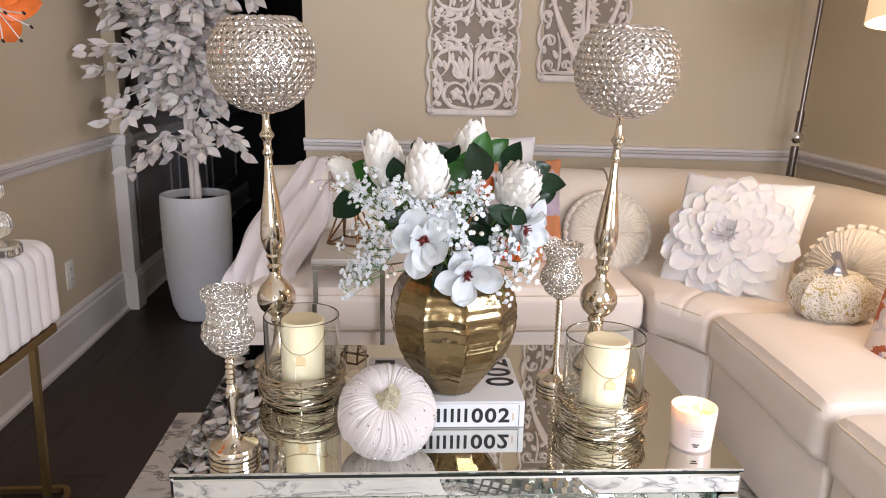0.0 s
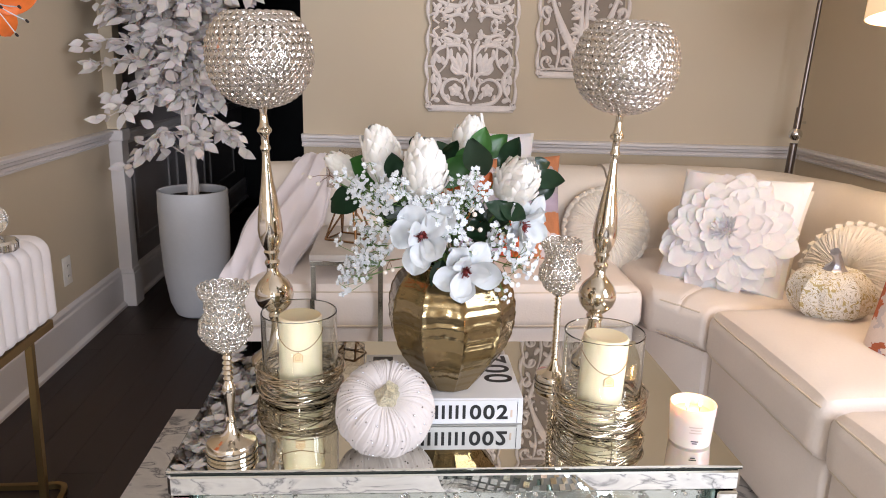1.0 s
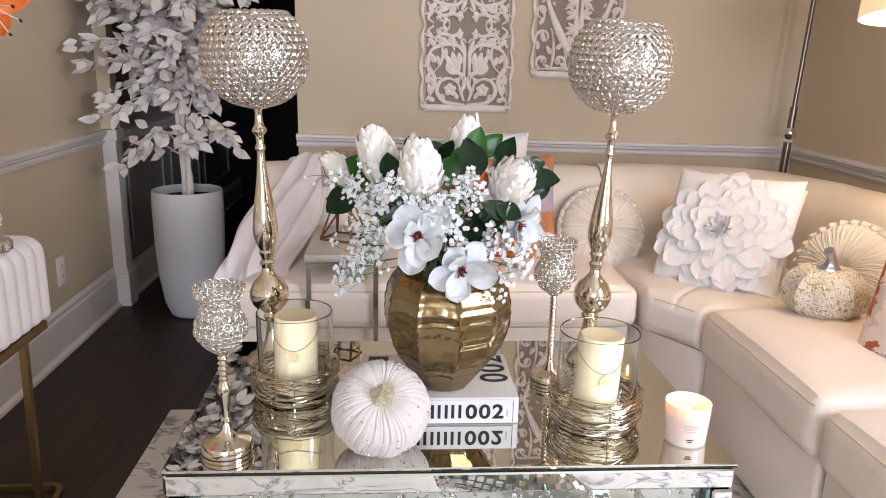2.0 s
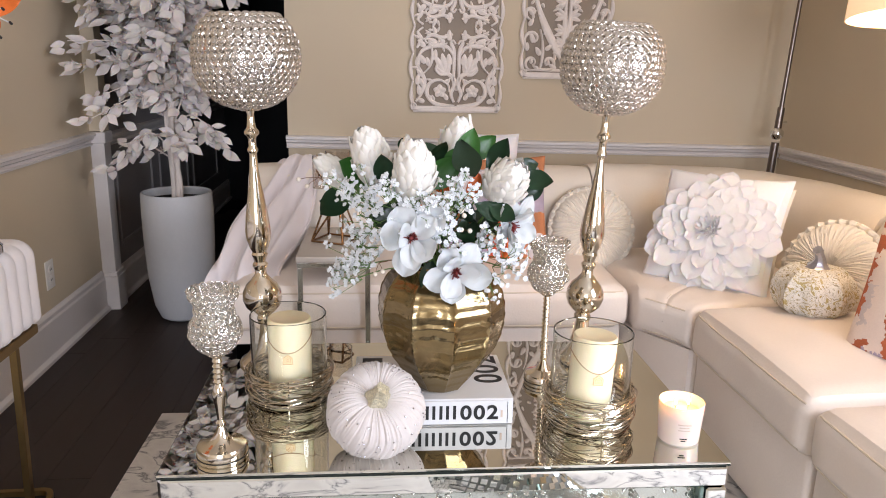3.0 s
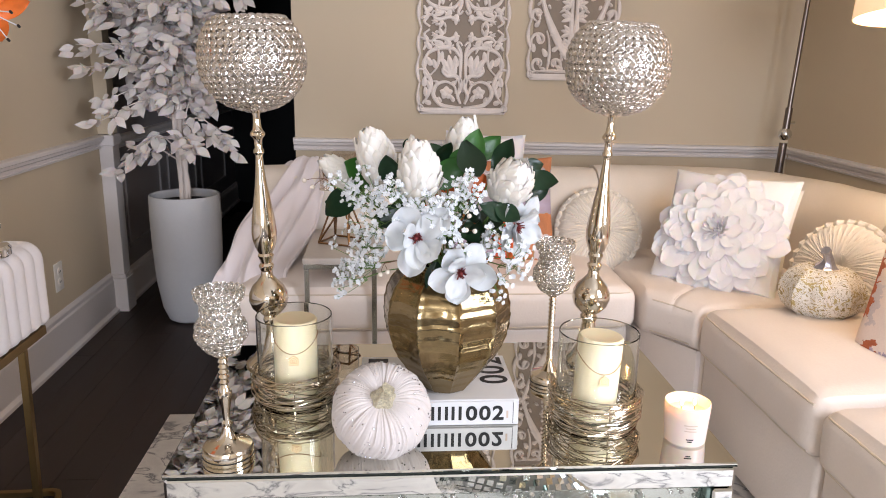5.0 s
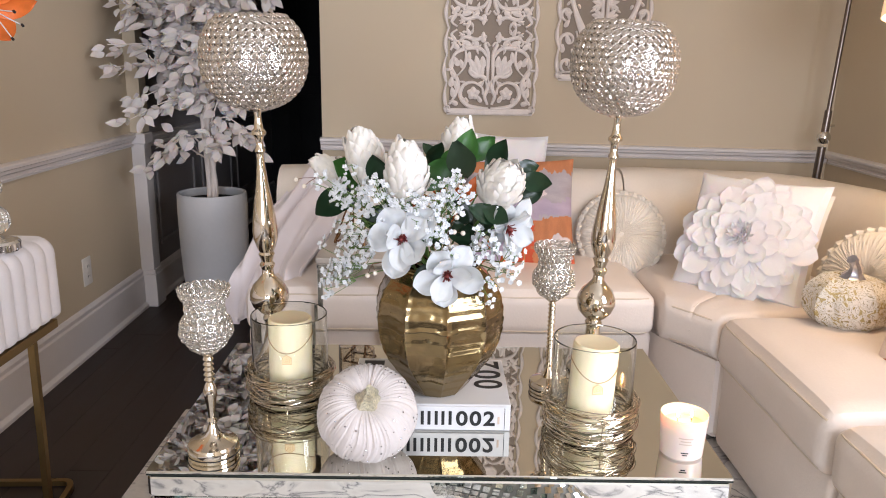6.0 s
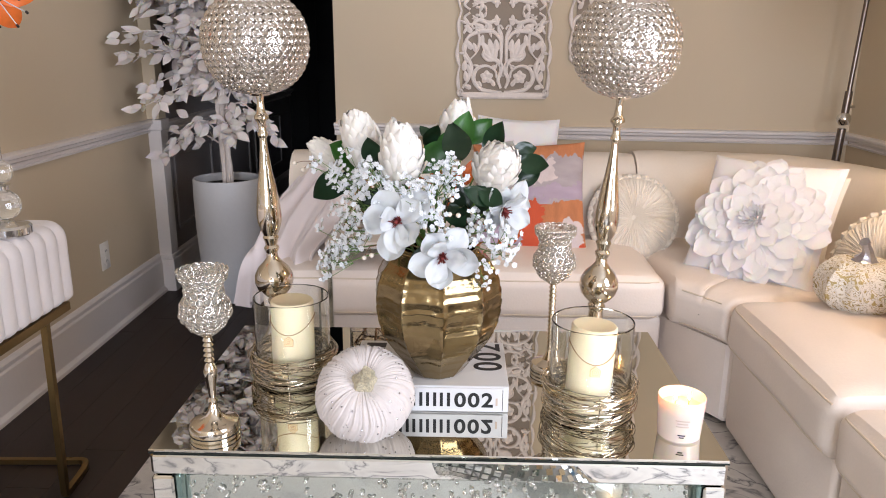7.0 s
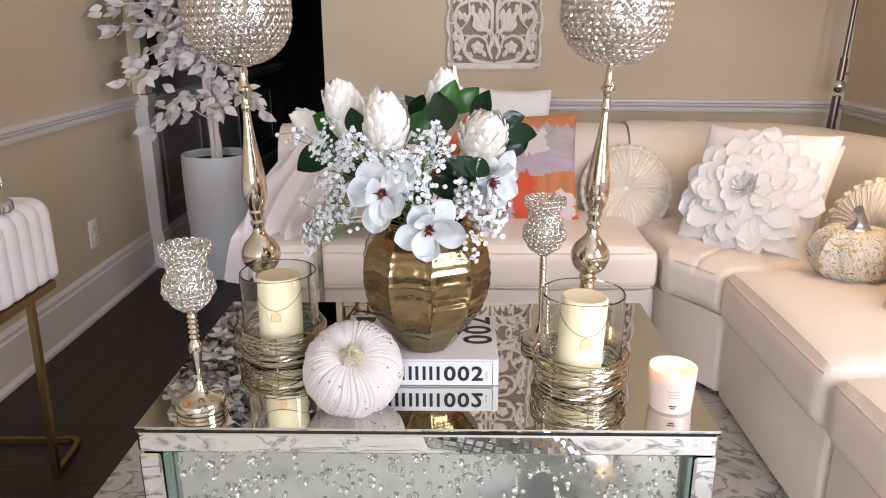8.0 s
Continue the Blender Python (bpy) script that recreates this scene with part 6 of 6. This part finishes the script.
part("crystal_ball", lathe([(0.0, 0.122)] + [(0.028 * math.sin(math.pi * k / 12), 0.150 - 0.028 * math.cos(math.pi * k / 12)) for k in range(1, 12)] + [(0, 0.178)], 20), CRYSTAL, ball, "faceted clear ball", False)
part("stem", lathe([(0, 0.177), (0.009, 0.178), (0.009, 0.30), (0, 0.301)], 20), CHROME, ball)

lily = thing("lily_stem", (-0.945, 1.705, QZ1 + 0.001), "orange tiger lily with dark stamens in a slim glass vase", "flowers")
g = part("vase", lathe([(0, 0), (0.035, 0), (0.04, 0.01), (0.03, 0.20), (0.036, 0.24), (0.033, 0.24), (0.027, 0.20), (0.036, 0.012), (0, 0.008)], 32), GLASS, lily, "slim clear glass vase")
g.visible_shadow = False
part("stalk", tube(spline([(0, 0, 0.02), (0.02, 0.01, 0.25), (0.12, 0.04, 0.44), (0.240, 0.085, 0.552)], 8), 0.004, 6), LIGHTGREEN, lily)
lpet = to_mesh(petal(0.115, 0.056, 0.20, -1.5, 6, 12, 0.5, 0.006, 6, 0.3), "petal", TIGERLILY)
lm = axis_pose(Vector((0.240, 0.085, 0.552)), Vector((0.62, -0.5, -0.45)).normalized(), 0.4)
for k in range(6):
    child("petal", lpet, lily, lm @ Matrix.Rotation(radians(60 * k + 12), 4, "Z") @ Matrix.Rotation(radians(48), 4, "X"))
for k in range(6):
    a = radians(60 * k + 40)
    e = (0.034 * math.cos(a), 0.034 * math.sin(a), 0.105)
    s3 = part("stamen", tube(spline([(0, 0, 0), (0.012 * math.cos(a), 0.012 * math.sin(a), 0.06), e], 5), 0.0012, 5), PETAL, lily)
    b = lathe([(0, -0.007), (0.0028, -0.003), (0.0028, 0.003), (0, 0.007)], 8, at=e)
    an = part("anther", b, INK, s3, "dark anther")
    an.matrix_basis = Matrix.Identity(4)
    s3.matrix_basis = lm

# ---------------------------------------------------------------- fittings
outlet = tagged(new("outlet_1"), "beige duplex wall outlet with a cover plate", "wall outlet", kind="structure")
outlet.matrix_world = pose(LEFT, 3.163, 0.335, 0, 0, 0)
part("cover_plate", boxbm(0, 0.006, -0.036, 0.036, -0.058, 0.058, bevel=0.003), PLASTIC, outlet)
for z in (-0.021, 0.021):
    sock = part("socket", lathe([(0.0165, 0), (0.0165, 0.0025), (0, 0.003)], 20), PLASTIC, outlet)
    sock.matrix_basis = Matrix.Translation((0.0062, 0, z)) @ Matrix.Rotation(radians(90), 4, "Y")
    for y in (-0.006, 0.006):
        part("slot", boxbm(0.0088, 0.0098, y - 0.001, y + 0.001, z - 0.004, z + 0.005), INK, outlet)

# hall wainscot frames and a panelled door far inside, greyed and blackened for shade
for y0, y1 in ((3.93, 4.52), (4.66, 5.30), (5.44, 6.2)):
    for z0, z1 in ((0.26, 0.66),):
        bm = bmesh.new()
        box(bm, LEFT + 0.021, LEFT + 0.034, y0, y1, z1 - 0.024, z1, bevel=0.004)
        box(bm, LEFT + 0.021, LEFT + 0.034, y0, y1, z0, z0 + 0.024, bevel=0.004)
        box(bm, LEFT + 0.021, LEFT + 0.034, y0, y0 + 0.024, z0 + 0.025, z1 - 0.025, bevel=0.004)
        box(bm, LEFT + 0.021, LEFT + 0.034, y1 - 0.024, y1, z0 + 0.025, z1 - 0.025, bevel=0.004)
        struct("trim_wainscot", bm, HALLTRIM, "white wainscot frame in the hall, greyed in colour for shade")
door = tagged(new("door_1"), "panelled door at the hall's end, coloured near-black for missing light", "door", kind="structure")
door.matrix_world = pose(-0.62, 6.56, 0.0)
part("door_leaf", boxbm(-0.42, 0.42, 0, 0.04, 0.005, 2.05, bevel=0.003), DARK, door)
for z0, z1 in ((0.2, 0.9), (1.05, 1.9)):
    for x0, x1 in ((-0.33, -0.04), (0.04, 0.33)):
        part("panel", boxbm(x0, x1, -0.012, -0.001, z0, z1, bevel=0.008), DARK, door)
part("door_handle", tube([(0.36, -0.05, 1.0), (0.27, -0.05, 1.0)], 0.009, 8), STEEL, door)

# ---------------------------------------------------------------- mirror-mosaic sculpture on the rug
mos = thing("mosaic_sculpture", (0.45, 1.02, 0.013), "curved mirror-mosaic swan sculpture on the rug", "sculpture")
mos.scale = (1.4, 1.3, 1.25)
spine = spline([(-0.17, 0.0, 0.19), (-0.12, 0.0, 0.20), (-0.03, 0.0, 0.17), (0.06, 0.0, 0.10), (0.13, 0.0, 0.06), (0.20, 0.0, 0.05)], 6)
rad = [0.030 + 0.030 * math.sin(math.pi * min(1.0, 0.15 + 0.9 * k / (len(spine) - 1))) for k in range(len(spine))]
bm = tube(spine, rad, 22)
tube(spline([(0.10, 0, 0.07), (0.06, 0, 0.03), (0.02, 0, 0.0)], 5), 0.045, 16, bm)
part("body", bm, GROUT, mos, "grey grout body")
tiles = []
tile_me = to_mesh(boxbm(-0.0052, 0.0052, -0.0052, 0.0052, 0, 0.0016), "tile", BEVELMIRROR)
mr = random.Random(2)
for i in range(1, len(spine) - 1):
    d = (spine[i + 1] - spine[i - 1]).normalized()
    sd = Vector((0, 1, 0))
    up = d.cross(sd)
    for k in range(26):
        a = 2 * math.pi * k / 26
        nrm = math.cos(a) * sd + math.sin(a) * up
        tiles.append((tile_me, facing(spine[i] + nrm * rad[i], nrm + 0.07 * Vector((mr.uniform(-1, 1), mr.uniform(-1, 1), mr.uniform(-1, 1))), 0.2, 1.1)))
joined("tile_mosaic", tiles, BEVELMIRROR, mos, "small mirror tiles", False)

# ---------------------------------------------------------------- floor boards
board_me = to_mesh(boxbm(-0.06105, 0.06105, -0.6994, 0.6994, -0.012, 0.0, bevel=0.0007, seg=1), "board", FLOORWOOD)
for p in board_me.polygons:
    p.use_smooth = False
br = random.Random(5)
for i in range(28):
    off = br.uniform(0, 1.4)
    for j in range(9):
        y = FRONT - 0.6 + off + 1.4 * j
        if y < 6.6:
            child("board", board_me, floor, Matrix.Translation((LEFT + 0.05 + 0.1225 * i, y, 0)))
